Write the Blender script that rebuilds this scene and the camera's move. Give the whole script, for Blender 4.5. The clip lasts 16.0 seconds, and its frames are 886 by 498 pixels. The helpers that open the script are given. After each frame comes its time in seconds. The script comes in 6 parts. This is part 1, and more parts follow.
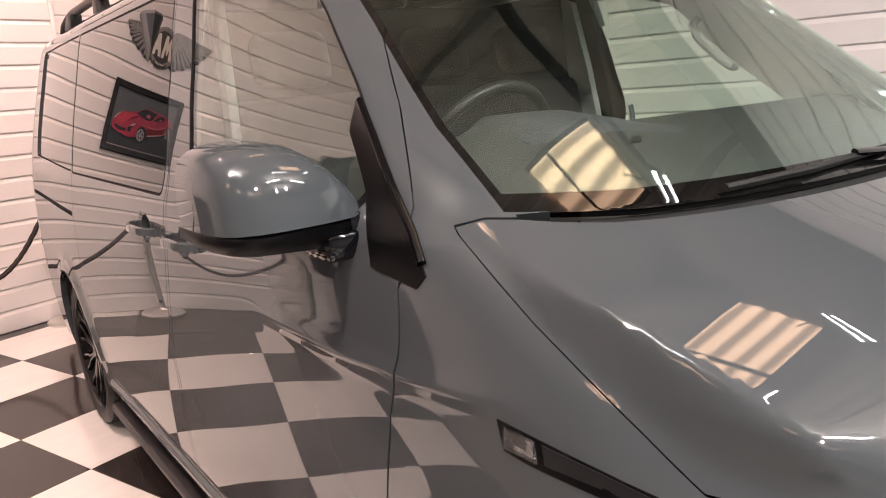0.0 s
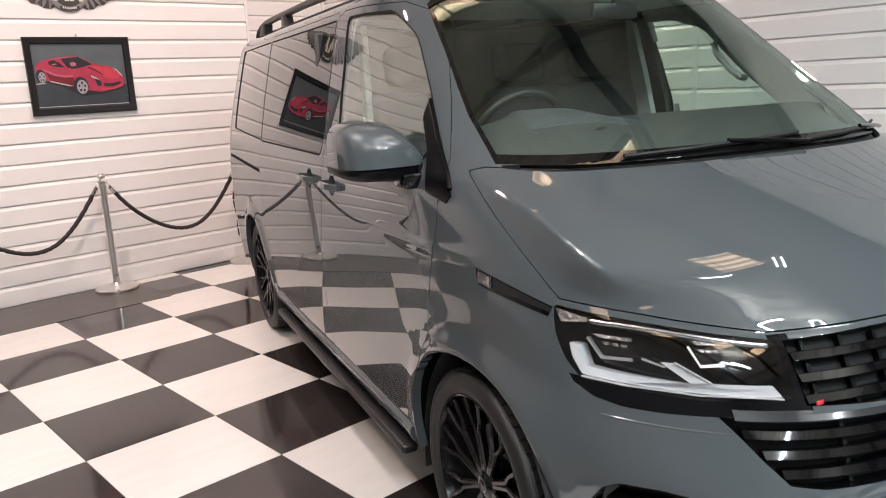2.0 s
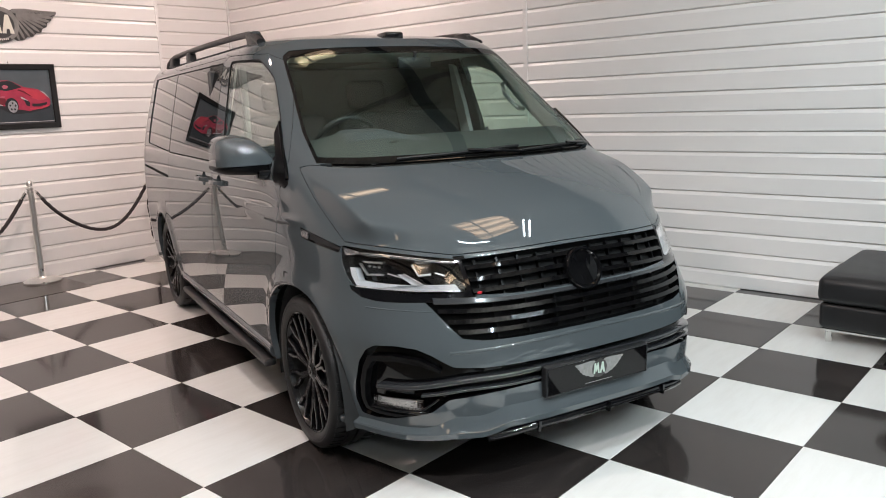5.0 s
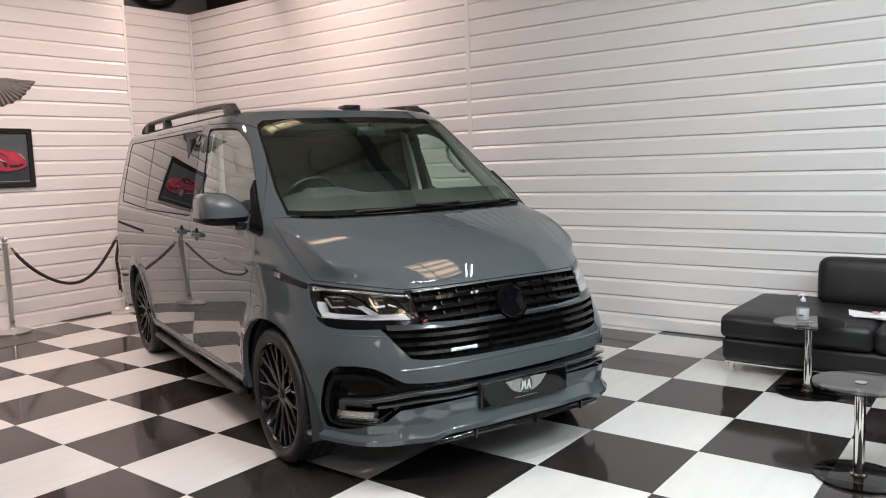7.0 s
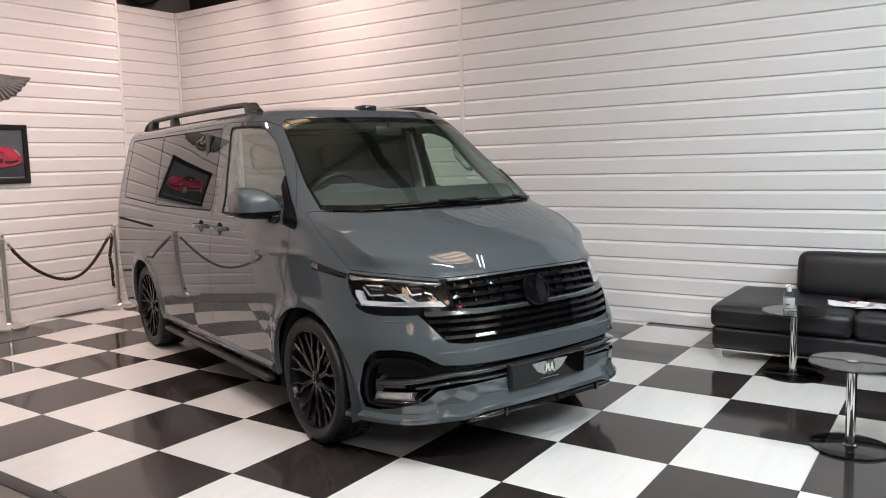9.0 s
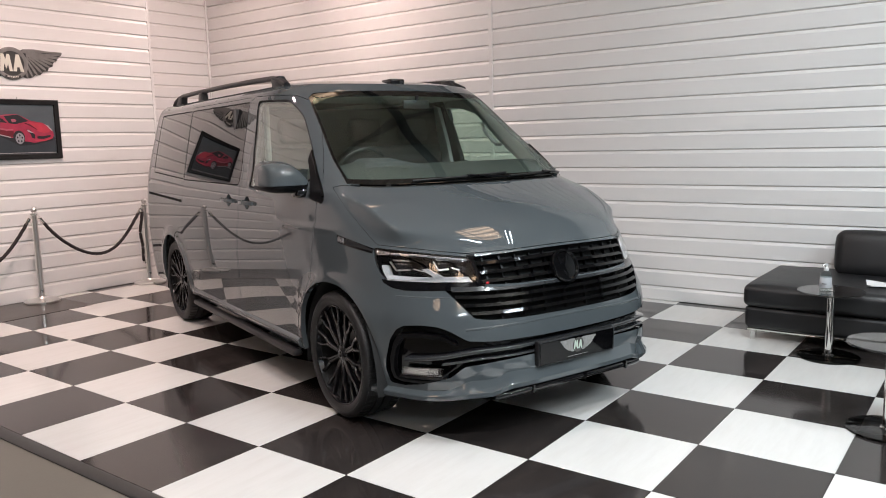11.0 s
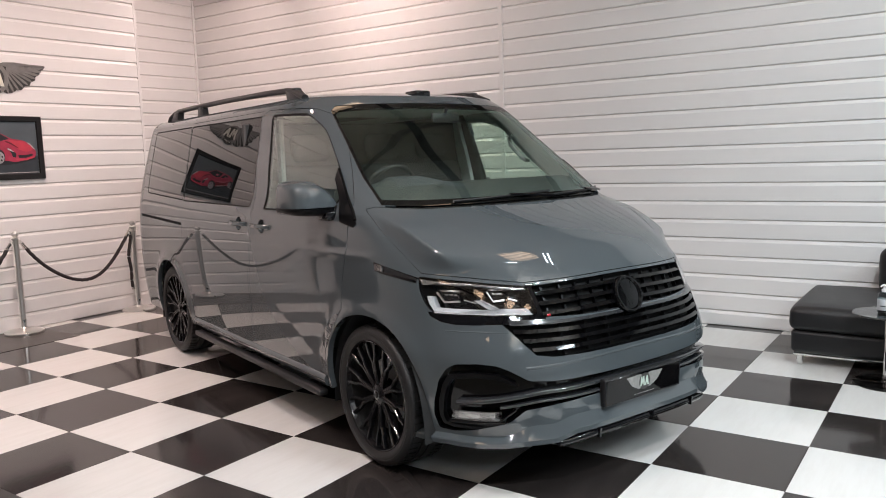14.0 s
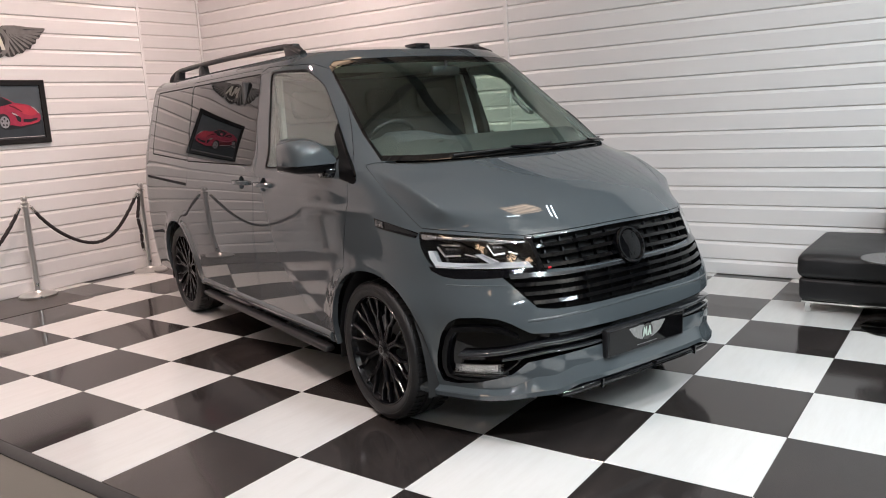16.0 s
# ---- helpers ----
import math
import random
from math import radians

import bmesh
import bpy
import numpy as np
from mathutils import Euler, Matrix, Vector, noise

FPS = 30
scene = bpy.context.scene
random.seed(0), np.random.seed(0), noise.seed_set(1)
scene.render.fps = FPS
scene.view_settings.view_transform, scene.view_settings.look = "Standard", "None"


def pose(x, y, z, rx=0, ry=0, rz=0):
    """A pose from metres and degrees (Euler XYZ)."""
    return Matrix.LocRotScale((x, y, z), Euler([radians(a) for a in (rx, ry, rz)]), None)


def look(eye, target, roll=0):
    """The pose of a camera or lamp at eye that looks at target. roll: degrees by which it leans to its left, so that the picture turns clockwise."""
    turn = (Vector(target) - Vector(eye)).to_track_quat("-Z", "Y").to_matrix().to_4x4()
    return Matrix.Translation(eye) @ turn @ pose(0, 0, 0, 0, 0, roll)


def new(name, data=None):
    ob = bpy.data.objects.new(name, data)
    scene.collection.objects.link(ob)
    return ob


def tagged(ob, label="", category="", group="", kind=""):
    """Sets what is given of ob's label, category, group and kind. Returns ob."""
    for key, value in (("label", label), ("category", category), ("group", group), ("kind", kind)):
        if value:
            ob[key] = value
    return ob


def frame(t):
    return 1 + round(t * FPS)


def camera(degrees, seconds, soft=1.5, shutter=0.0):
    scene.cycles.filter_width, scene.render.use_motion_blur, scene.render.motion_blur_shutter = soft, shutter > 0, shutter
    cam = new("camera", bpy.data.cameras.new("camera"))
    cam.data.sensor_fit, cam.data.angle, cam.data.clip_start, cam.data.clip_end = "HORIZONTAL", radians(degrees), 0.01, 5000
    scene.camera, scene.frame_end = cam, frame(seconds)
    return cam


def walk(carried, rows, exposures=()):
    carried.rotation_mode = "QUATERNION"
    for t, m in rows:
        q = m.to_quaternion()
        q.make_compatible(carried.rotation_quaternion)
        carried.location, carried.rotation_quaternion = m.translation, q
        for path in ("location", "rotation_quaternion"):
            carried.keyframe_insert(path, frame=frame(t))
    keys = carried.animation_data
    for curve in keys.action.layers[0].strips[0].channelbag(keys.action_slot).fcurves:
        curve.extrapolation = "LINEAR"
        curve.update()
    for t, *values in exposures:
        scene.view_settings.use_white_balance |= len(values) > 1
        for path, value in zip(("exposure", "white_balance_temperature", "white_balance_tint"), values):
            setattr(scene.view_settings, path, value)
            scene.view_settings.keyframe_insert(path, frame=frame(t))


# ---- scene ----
cam = camera(60.2, 16.0, 0.95, 0.2)
PATH = [
    (0, (-0.298, -0.018, 1.468), (1.282, 1.136, 1.051), -4.4),
    (0.5, (-0.458, -0.218, 1.495), (1.105, 0.964, 1.095), -3.4),
    (1, (-0.568, -0.49, 1.483), (0.899, 0.815, 1.099), -2.5),
    (1.5, (-0.697, -0.685, 1.49), (0.625, 0.765, 1.103), -2.7),
    (2, (-0.889, -0.9, 1.503), (0.434, 0.539, 1.079), -3.1),
    (2.5, (-0.993, -1.131, 1.507), (0.336, 0.295, 1.061), -2.1),
    (3, (-1.065, -1.394, 1.5), (0.248, 0.045, 1.045), -2.1),
    (3.5, (-1.19, -1.558, 1.507), (0.142, -0.137, 1.051), -2.7),
    (4, (-1.374, -1.726, 1.518), (0.004, -0.35, 1.06), -3.0),
    (4.5, (-1.44, -1.921, 1.524), (-0.009, -0.592, 1.096), -2.7),
    (4.7, (-1.457, -1.996, 1.523), (-0.009, -0.678, 1.113), -2.5),
    (7, (-1.966, -2.519, 1.517), (-0.398, -1.297, 1.293), -2.0),
    (7.5, (-2.08, -2.563, 1.512), (-0.485, -1.374, 1.3), -1.9),
    (8, (-2.246, -2.46, 1.513), (-0.627, -1.306, 1.3), -1.9),
    (8.5, (-2.377, -2.393, 1.521), (-0.746, -1.257, 1.301), -1.8),
    (9, (-2.401, -2.375, 1.514), (-0.767, -1.245, 1.288), -1.6),
    (9.5, (-2.423, -2.378, 1.51), (-0.796, -1.241, 1.267), -1.3),
    (10, (-2.435, -2.384, 1.49), (-0.823, -1.231, 1.224), -1.1),
    (10.2, (-2.429, -2.383, 1.485), (-0.825, -1.222, 1.203), -1.0),
    (12.5, (-2.229, -2.099, 1.488), (-0.652, -0.895, 1.241), -2.1),
    (13, (-2.226, -1.969, 1.499), (-0.627, -0.79, 1.265), -2.0),
    (13.5, (-2.24, -1.876, 1.503), (-0.62, -0.725, 1.271), -1.8),
    (14, (-2.242, -1.818, 1.5), (-0.612, -0.685, 1.26), -1.9),
    (14.5, (-2.231, -1.823, 1.496), (-0.601, -0.693, 1.238), -2.0),
    (15, (-2.216, -1.84, 1.49), (-0.599, -0.698, 1.205), -2.4),
    (15.5, (-2.209, -1.847, 1.49), (-0.607, -0.693, 1.17), -2.9),
    (16, (-2.201, -1.863, 1.491), (-0.608, -0.706, 1.138), -3.3),
]
walk(cam, [(t, look(eye, target, roll)) for t, eye, target, roll in PATH],
     [(0.0, 0.6, 6900, 20), (0.5, 0.57, 6620, 14), (1.2, 0.45, 6290, 10), (2.5, 0.4, 6080, 7), (4.5, 0.22, 6080, 6), (6.5, 0.1, 6160, 9), (16.0, 0.12, 6080, 9)])

# ---- light ----
world = bpy.data.worlds.new("world")
scene.world = world
world.use_nodes = True
world.node_tree.nodes["Background"].inputs[0].default_value = (0.5, 0.5, 0.55, 1)
world.node_tree.nodes["Background"].inputs[1].default_value = 0.02
scene.view_settings.exposure = 0.0


def lamp(name, place, target, watts, colour, sx, sy, spread=180):
    data = bpy.data.lights.new(name, "AREA")
    data.shape, data.size, data.size_y = "RECTANGLE", sx, sy
    data.energy, data.color, data.spread = watts, colour, radians(spread)
    ob = new(name, data)
    ob.matrix_world = look(place, target)
    return ob


WARM, NEUTRAL, COOL = (1.0, 0.72, 0.62), (1.0, 0.94, 0.92), (0.9, 0.98, 1.0)
CEILING, HANG = 4.7, 3.95
# spotlights above the stage: place, aim, watts, colour
SPOTS = [((0.2, 4.1), (0.7, 5.0, 0.4), 19, WARM), ((0.6, 2.9), (0.6, 3.4, 0.0), 30, WARM), ((1.9, 4.0), (2.1, 4.9, 0.4), 21, WARM), ((2.75, 3.6), (4.3, 3.4, 2.6), 22, WARM),
         # these four are added fill for dark walls and the van; unseen
         ((3.35, 4.7), (3.6, 6.4, 2.4), 13, WARM), ((-1.9, 3.9), (-1.9, 5.2, 0.8), 20, WARM), ((-1.4, 1.2), (0.2, 1.0, 0.5), 24, WARM), ((-1.4, -2.6), (0.6, -0.6, 0.5), 48, NEUTRAL)]
# tube fittings: middle, length, number of tubes, watts, turn
# the fittings at y -2.2 and -5.0 are unseen, added to light the front
TUBES = [((1.4, -0.9), 0.9, 1, 3, 0), ((2.9, -0.9), 0.45, 2, 2, 55), ((0.6, -2.2), 1.2, 1, 56, 0), ((2.17, -2.75), 1.05, 2, 14, -35), ((-1.0, 0.8), 1.2, 1, 16, 90), ((0.4, -5.0), 1.5, 2, 118, 90), ((1.4, -5.0), 1.5, 2, 44, 90), ((-4.3, -4.8), 1.5, 1, 60, -38)]
for (x, y), aim, watts, colour in SPOTS:
    lamp("spot_lamp", (x, y, HANG), aim, watts, colour, 0.11, 0.11, 130)
for (x, y), length, count, watts, turn in TUBES:
    for s in ((-0.055, 0.055) if count == 2 else (0.0,)):
        ob = lamp("tube_lamp", (x, y, HANG), (x, y, 0), watts / count, COOL, length, 0.018)
        ob.matrix_world = pose(x, y, HANG + 0.1, 0, 0, turn) @ Matrix.Translation((0, s, 0))
    # added uplight over the housing to brighten the roof; no such lamp is seen
    if watts > 10:
        ob = lamp("tube_lamp", (x, y, HANG), (x, y, 9), 22, COOL, length, 0.5)
        ob.matrix_world = pose(x, y, HANG + 0.21, 180, 0, turn)

# ---- materials ----


def material(name, base=(0.5, 0.5, 0.5), rough=0.5, metal=0.0, coat=0.0, vary=0.0, scale=8.0, bump=0.0, bump_scale=60.0, rough_vary=0.0, ior=1.5, emit=None, power=0.0, stretch=(1, 1, 1)):
    """A surface with mottling at two scales, fine relief and uneven gloss."""
    m = bpy.data.materials.new(name)
    m.use_nodes = True
    nt = m.node_tree
    b = nt.nodes["Principled BSDF"]
    b.inputs["Base Color"].default_value = (*base, 1)
    b.inputs["Roughness"].default_value = rough
    b.inputs["Metallic"].default_value = metal
    b.inputs["Coat Weight"].default_value = coat
    b.inputs["Coat Roughness"].default_value = 0.015
    b.inputs["IOR"].default_value = ior
    if emit:
        b.inputs["Emission Color"].default_value = (*emit, 1)
        b.inputs["Emission Strength"].default_value = power
    if vary or bump or rough_vary:
        co = nt.nodes.new("ShaderNodeTexCoord")
        mp = nt.nodes.new("ShaderNodeMapping")
        mp.inputs["Scale"].default_value = stretch
        nt.links.new(co.outputs["Object"], mp.inputs["Vector"])
        big = nt.nodes.new("ShaderNodeTexNoise")
        big.inputs["Scale"].default_value, big.inputs["Detail"].default_value = scale, 6
        nt.links.new(mp.outputs[0], big.inputs["Vector"])
        if vary:
            mix = nt.nodes.new("ShaderNodeMix")
            mix.data_type = "RGBA"
            mix.inputs[6].default_value = (*[c * (1 - vary) for c in base], 1)
            mix.inputs[7].default_value = (*[min(1, c * (1 + vary)) for c in base], 1)
            nt.links.new(big.outputs["Fac"], mix.inputs[0])
            nt.links.new(mix.outputs[2], b.inputs["Base Color"])
        if rough_vary:
            rr = nt.nodes.new("ShaderNodeMapRange")
            rr.inputs[3].default_value, rr.inputs[4].default_value = max(0.0, rough - rough_vary), rough + rough_vary
            nt.links.new(big.outputs["Fac"], rr.inputs[0])
            nt.links.new(rr.outputs[0], b.inputs["Roughness"])
        if bump:
            fine = nt.nodes.new("ShaderNodeTexNoise")
            fine.inputs["Scale"].default_value, fine.inputs["Detail"].default_value = bump_scale, 4
            nt.links.new(mp.outputs[0], fine.inputs["Vector"])
            bp = nt.nodes.new("ShaderNodeBump")
            bp.inputs["Strength"].default_value, bp.inputs["Distance"].default_value = bump, 0.01
            nt.links.new(fine.outputs["Fac"], bp.inputs["Height"])
            nt.links.new(bp.outputs[0], b.inputs["Normal"])
    return m


def glass(name, tint, ior=1.45, rough=0.0, gloss=(1, 1, 1)):
    """Clear or tinted sheet: lets light straight through and mirrors more at grazing angles."""
    m = bpy.data.materials.new(name)
    m.use_nodes = True
    nt = m.node_tree
    nt.nodes.remove(nt.nodes["Principled BSDF"])
    clear = nt.nodes.new("ShaderNodeBsdfTransparent")
    clear.inputs[0].default_value = (*tint, 1)
    shine = nt.nodes.new("ShaderNodeBsdfGlossy")
    shine.inputs["Roughness"].default_value = rough
    shine.inputs[0].default_value = (*gloss, 1)
    face = nt.nodes.new("ShaderNodeLayerWeight")
    face.inputs["Blend"].default_value = 0.5
    steep = nt.nodes.new("ShaderNodeMath")
    steep.operation = "POWER"
    steep.inputs[1].default_value = 5.0
    nt.links.new(face.outputs["Facing"], steep.inputs[0])
    fres = nt.nodes.new("ShaderNodeMapRange")
    fres.inputs[3].default_value = ((ior - 1) / (ior + 1)) ** 2
    nt.links.new(steep.outputs[0], fres.inputs[0])
    mix = nt.nodes.new("ShaderNodeMixShader")
    nt.links.new(fres.outputs[0], mix.inputs[0])
    nt.links.new(clear.outputs[0], mix.inputs[1])
    nt.links.new(shine.outputs[0], mix.inputs[2])
    nt.links.new(mix.outputs[0], nt.nodes["Material Output"].inputs[0])
    return m


def tile_material(name, base, vein, amount, rough):
    """Polished stone: soft clouds, thin streaks, a shade of its own for each tile."""
    m = material(name, base, rough, rough_vary=0.02, scale=3.0, bump=0.012, bump_scale=5.0)
    nt = m.node_tree
    b = nt.nodes["Principled BSDF"]
    b.inputs["Specular IOR Level"].default_value = 0.6
    info = nt.nodes.new("ShaderNodeObjectInfo")
    co = nt.nodes.new("ShaderNodeTexCoord")
    add = nt.nodes.new("ShaderNodeVectorMath")
    add.operation = "ADD"
    turn = nt.nodes.new("ShaderNodeVectorMath")
    turn.operation = "SCALE"
    turn.inputs[0].default_value = (37, 19, 5)
    nt.links.new(info.outputs["Random"], turn.inputs["Scale"])
    nt.links.new(co.outputs["Object"], add.inputs[0])
    nt.links.new(turn.outputs[0], add.inputs[1])
    mp = nt.nodes.new("ShaderNodeMapping")
    mp.inputs["Scale"].default_value = (1.5, 9, 1)
    nt.links.new(add.outputs[0], mp.inputs["Vector"])
    streak = nt.nodes.new("ShaderNodeTexNoise")
    streak.inputs["Scale"].default_value, streak.inputs["Detail"].default_value, streak.inputs["Roughness"].default_value = 2.0, 8, 0.65
    nt.links.new(mp.outputs[0], streak.inputs["Vector"])
    mix = nt.nodes.new("ShaderNodeMix")
    mix.data_type = "RGBA"
    mix.inputs[6].default_value, mix.inputs[7].default_value = (*base, 1), (*vein, 1)
    rng = nt.nodes.new("ShaderNodeMapRange")
    rng.inputs[1].default_value, rng.inputs[2].default_value, rng.inputs[4].default_value = 0.42, 0.75, amount
    nt.links.new(streak.outputs["Fac"], rng.inputs[0])
    nt.links.new(rng.outputs[0], mix.inputs[0])
    shade = nt.nodes.new("ShaderNodeHueSaturation")
    val = nt.nodes.new("ShaderNodeMapRange")
    val.inputs[3].default_value, val.inputs[4].default_value = 0.94, 1.05
    nt.links.new(info.outputs["Random"], val.inputs[0])
    nt.links.new(val.outputs[0], shade.inputs["Value"])
    nt.links.new(mix.outputs[2], shade.inputs["Color"])
    nt.links.new(shade.outputs[0], b.inputs["Base Color"])
    return m


PAINT = material("grey_car_paint", (0.069, 0.0815, 0.088), 0.5, coat=1.0, vary=0.02, scale=300, ior=1.45)
PAINT.node_tree.nodes["Principled BSDF"].inputs["Specular IOR Level"].default_value = 0.0
PAINT.node_tree.nodes["Principled BSDF"].inputs["Coat IOR"].default_value = 1.8
GLOSS_BLACK = material("gloss_black_plastic", (0.004, 0.004, 0.005), 0.06, coat=0.2, vary=0.2, scale=20)
GRILLE_BLACK = material("black_grille_plastic", (0.003, 0.003, 0.0035), 0.05, vary=0.2, scale=20)
GRILLE_BLACK.node_tree.nodes["Principled BSDF"].inputs["Specular IOR Level"].default_value = 0.33
DEEP_BLACK = material("black_recess_plastic", (0.003, 0.003, 0.0035), 0.32, vary=0.3, scale=20)
DEEP_BLACK.node_tree.nodes["Principled BSDF"].inputs["Specular IOR Level"].default_value = 0.2
# black gloss trim, lifted to grey to carry its reflections in the colour
SMOKE_GLOSS = material("black_gloss_reflection_grey", (0.026, 0.028, 0.031), 0.12, coat=0.6, vary=0.06, scale=30)
SATIN_BLACK = material("satin_black_plastic", (0.012, 0.012, 0.013), 0.38, vary=0.25, scale=30, bump=0.1, bump_scale=400)
MATT_BLACK = material("matt_black_lining", (0.01, 0.01, 0.01), 0.8, vary=0.3, scale=20)
RUBBER = material("black_rubber", (0.009, 0.009, 0.0095), 0.5, vary=0.3, scale=25, bump=0.15, bump_scale=200)
SEAL = material("rubber_seal", (0.005, 0.005, 0.005), 0.6, vary=0.2, scale=40)
SEAL.node_tree.nodes["Principled BSDF"].inputs["Specular IOR Level"].default_value = 0.12
FRIT = material("black_glazed_border", (0.004, 0.004, 0.004), 0.015, ior=1.55, vary=0.1, scale=10)
WHEEL_BLACK = material("black_alloy", (0.004, 0.004, 0.005), 0.2, coat=0.1, vary=0.2, scale=20)
WHEEL_BLACK.node_tree.nodes["Principled BSDF"].inputs["Specular IOR Level"].default_value = 0.3
STEEL = material("brake_steel", (0.3, 0.3, 0.3), 0.35, metal=1.0, vary=0.2, scale=30, rough_vary=0.1)
POST_STEEL = material("satin_polished_steel", (0.8, 0.79, 0.77), 0.3, metal=1.0, vary=0.05, scale=12, rough_vary=0.08)
CHROME = material("polished_chrome", (0.8, 0.79, 0.77), 0.06, metal=1.0, vary=0.04, scale=12, rough_vary=0.03)
LAMP_CHROME = material("lamp_chrome", (0.92, 0.92, 0.93), 0.45, metal=1.0, vary=0.05, scale=20)
# mottled, darker tone stands for what the chrome strip mirrors
LAMP_BAR = material("lamp_bar_chrome", (0.62, 0.62, 0.63), 0.26, metal=1.0, vary=0.3, scale=14, bump=0.3, bump_scale=60)
# chrome darkened in its colour for the shade inside fog lamps and repeaters
LAMP_DIM = material("shaded_lamp_chrome", (0.3, 0.3, 0.31), 0.25, metal=1.0, vary=0.5, scale=40, bump=0.4, bump_scale=90)
LAMP_FACET = material("faceted_bright_reflector", (0.8, 0.8, 0.81), 0.2, metal=1.0, vary=0.1, scale=60, bump=1.0, bump_scale=70)
LIGHT_GUIDE = material("frosted_light_guide", (0.52, 0.54, 0.56), 0.3, coat=0.5, vary=0.06, scale=40)
RED = material("red_enamel", (0.5, 0.02, 0.03), 0.3, vary=0.1, scale=30)
TRIM = material("dark_interior_trim", (0.042, 0.043, 0.044), 0.65, vary=0.2, scale=30, bump=0.1, bump_scale=300)
PALE_TRIM = material("pale_pillar_trim", (0.66, 0.68, 0.65), 0.7, vary=0.06, scale=30, bump=0.05, bump_scale=300)
BELT_GREY = material("mid_grey_pillar_plastic", (0.3, 0.33, 0.31), 0.6, vary=0.08, scale=20)
HOOD = material("mid_grey_dashboard_plastic", (0.075, 0.08, 0.088), 0.38, vary=0.12, scale=30, bump=0.1, bump_scale=350)
DASH = material("grey_dashboard_plastic", (0.056, 0.061, 0.06), 0.5, vary=0.12, scale=30, bump=0.1, bump_scale=350)
SEAT_CLOTH = material("black_seat_fabric", (0.034, 0.034, 0.036), 0.85, vary=0.3, scale=60, bump=0.3, bump_scale=500)
CLEAR = glass("clear_glass", (0.9, 0.985, 0.94), 1.95)
SCREEN = glass("windscreen_glass", (0.905, 0.985, 0.95), 1.75, gloss=(0.9, 1.0, 0.96))
PRIVACY = glass("privacy_glass", (0.1, 0.105, 0.11), 1.6)
LAMP_GLASS = glass("lamp_cover", (0.97, 0.97, 0.97), 1.7)
BOARD = material("white_pvc_board", (0.78, 0.77, 0.76), 0.31, vary=0.02, scale=2.0, bump=0.03, bump_scale=14, rough_vary=0.06, stretch=(0.4, 1, 3))
# slabs darker than the boards: groove shade is put into their colour
GROOVE_SHADE = material("groove_shade_backing", (0.62, 0.57, 0.54), 0.8, vary=0.1, scale=4)
TRIM_WHITE = material("white_pvc_trim", (0.78, 0.77, 0.76), 0.35, vary=0.02, scale=6)
WHITE_TILE = tile_material("white_polished_tile", (0.7, 0.7, 0.68), (0.58, 0.57, 0.54), 0.4, 0.1)
BLACK_TILE = tile_material("dark_polished_tile", (0.025, 0.0215, 0.0205), (0.06, 0.05, 0.045), 0.5, 0.1)
COUNTER = material("dark_grey_laminate", (0.035, 0.035, 0.037), 0.4, vary=0.12, scale=5)
GROUT = material("grey_grout", (0.12, 0.11, 0.1), 0.8, vary=0.2, scale=40)
GREY_FLOOR = material("grey_vinyl_floor", (0.13, 0.12, 0.1), 0.35, vary=0.1, scale=3, bump=0.04, bump_scale=80, rough_vary=0.08)
DARK_VINYL = material("dark_grey_vinyl", (0.055, 0.048, 0.045), 0.32, vary=0.12, scale=4, bump=0.03, bump_scale=120, rough_vary=0.06)
EDGE_TRIM = material("dark_edge_trim", (0.05, 0.05, 0.05), 0.35, metal=0.4, vary=0.15, scale=30)
DARK_ROOF = material("dark_roof_sheet", (0.7, 0.61, 0.53), 0.7, vary=0.3, scale=3)
PURLIN = material("painted_steel_purlin", (0.3, 0.26, 0.22), 0.6, vary=0.2, scale=6)
BEAM = material("dark_steel_beam", (0.03, 0.028, 0.028), 0.5, vary=0.3, scale=6)
# the hall's lack of light above the cladding is put into this colour
DIM_WALL = material("unlit_hall_wall", (0.05, 0.038, 0.033), 0.7, vary=0.3, scale=3)
GARAGE_WALL = material("pale_grey_wall", (0.31, 0.31, 0.31), 0.8, vary=0.15, scale=2)
ROOF_LIGHT = material("warm_roof_light_sheet", (0.7, 0.6, 0.45), 0.5, vary=0.05, scale=4, emit=(1.0, 0.67, 0.43), power=6.0)
CORRUGATION = 0.19


def banded_glow(m):
    """The corrugations of the sheet let more light through on their crowns than in their troughs."""
    nt = m.node_tree
    co = nt.nodes.new("ShaderNodeTexCoord")
    sep = nt.nodes.new("ShaderNodeSeparateXYZ")
    nt.links.new(co.outputs["Object"], sep.inputs[0])
    wave = nt.nodes.new("ShaderNodeMath")
    wave.operation = "MULTIPLY"
    wave.inputs[1].default_value = 2 * math.pi / CORRUGATION
    nt.links.new(sep.outputs["Y"], wave.inputs[0])
    sine = nt.nodes.new("ShaderNodeMath")
    sine.operation = "COSINE"
    nt.links.new(wave.outputs[0], sine.inputs[0])
    amount = nt.nodes.new("ShaderNodeMapRange")
    amount.inputs[1].default_value, amount.inputs[2].default_value, amount.inputs[3].default_value, amount.inputs[4].default_value = -0.8, 0.6, 1.3, 4.4
    nt.links.new(sine.outputs[0], amount.inputs[0])
    nt.links.new(amount.outputs[0], nt.nodes["Principled BSDF"].inputs["Emission Strength"])


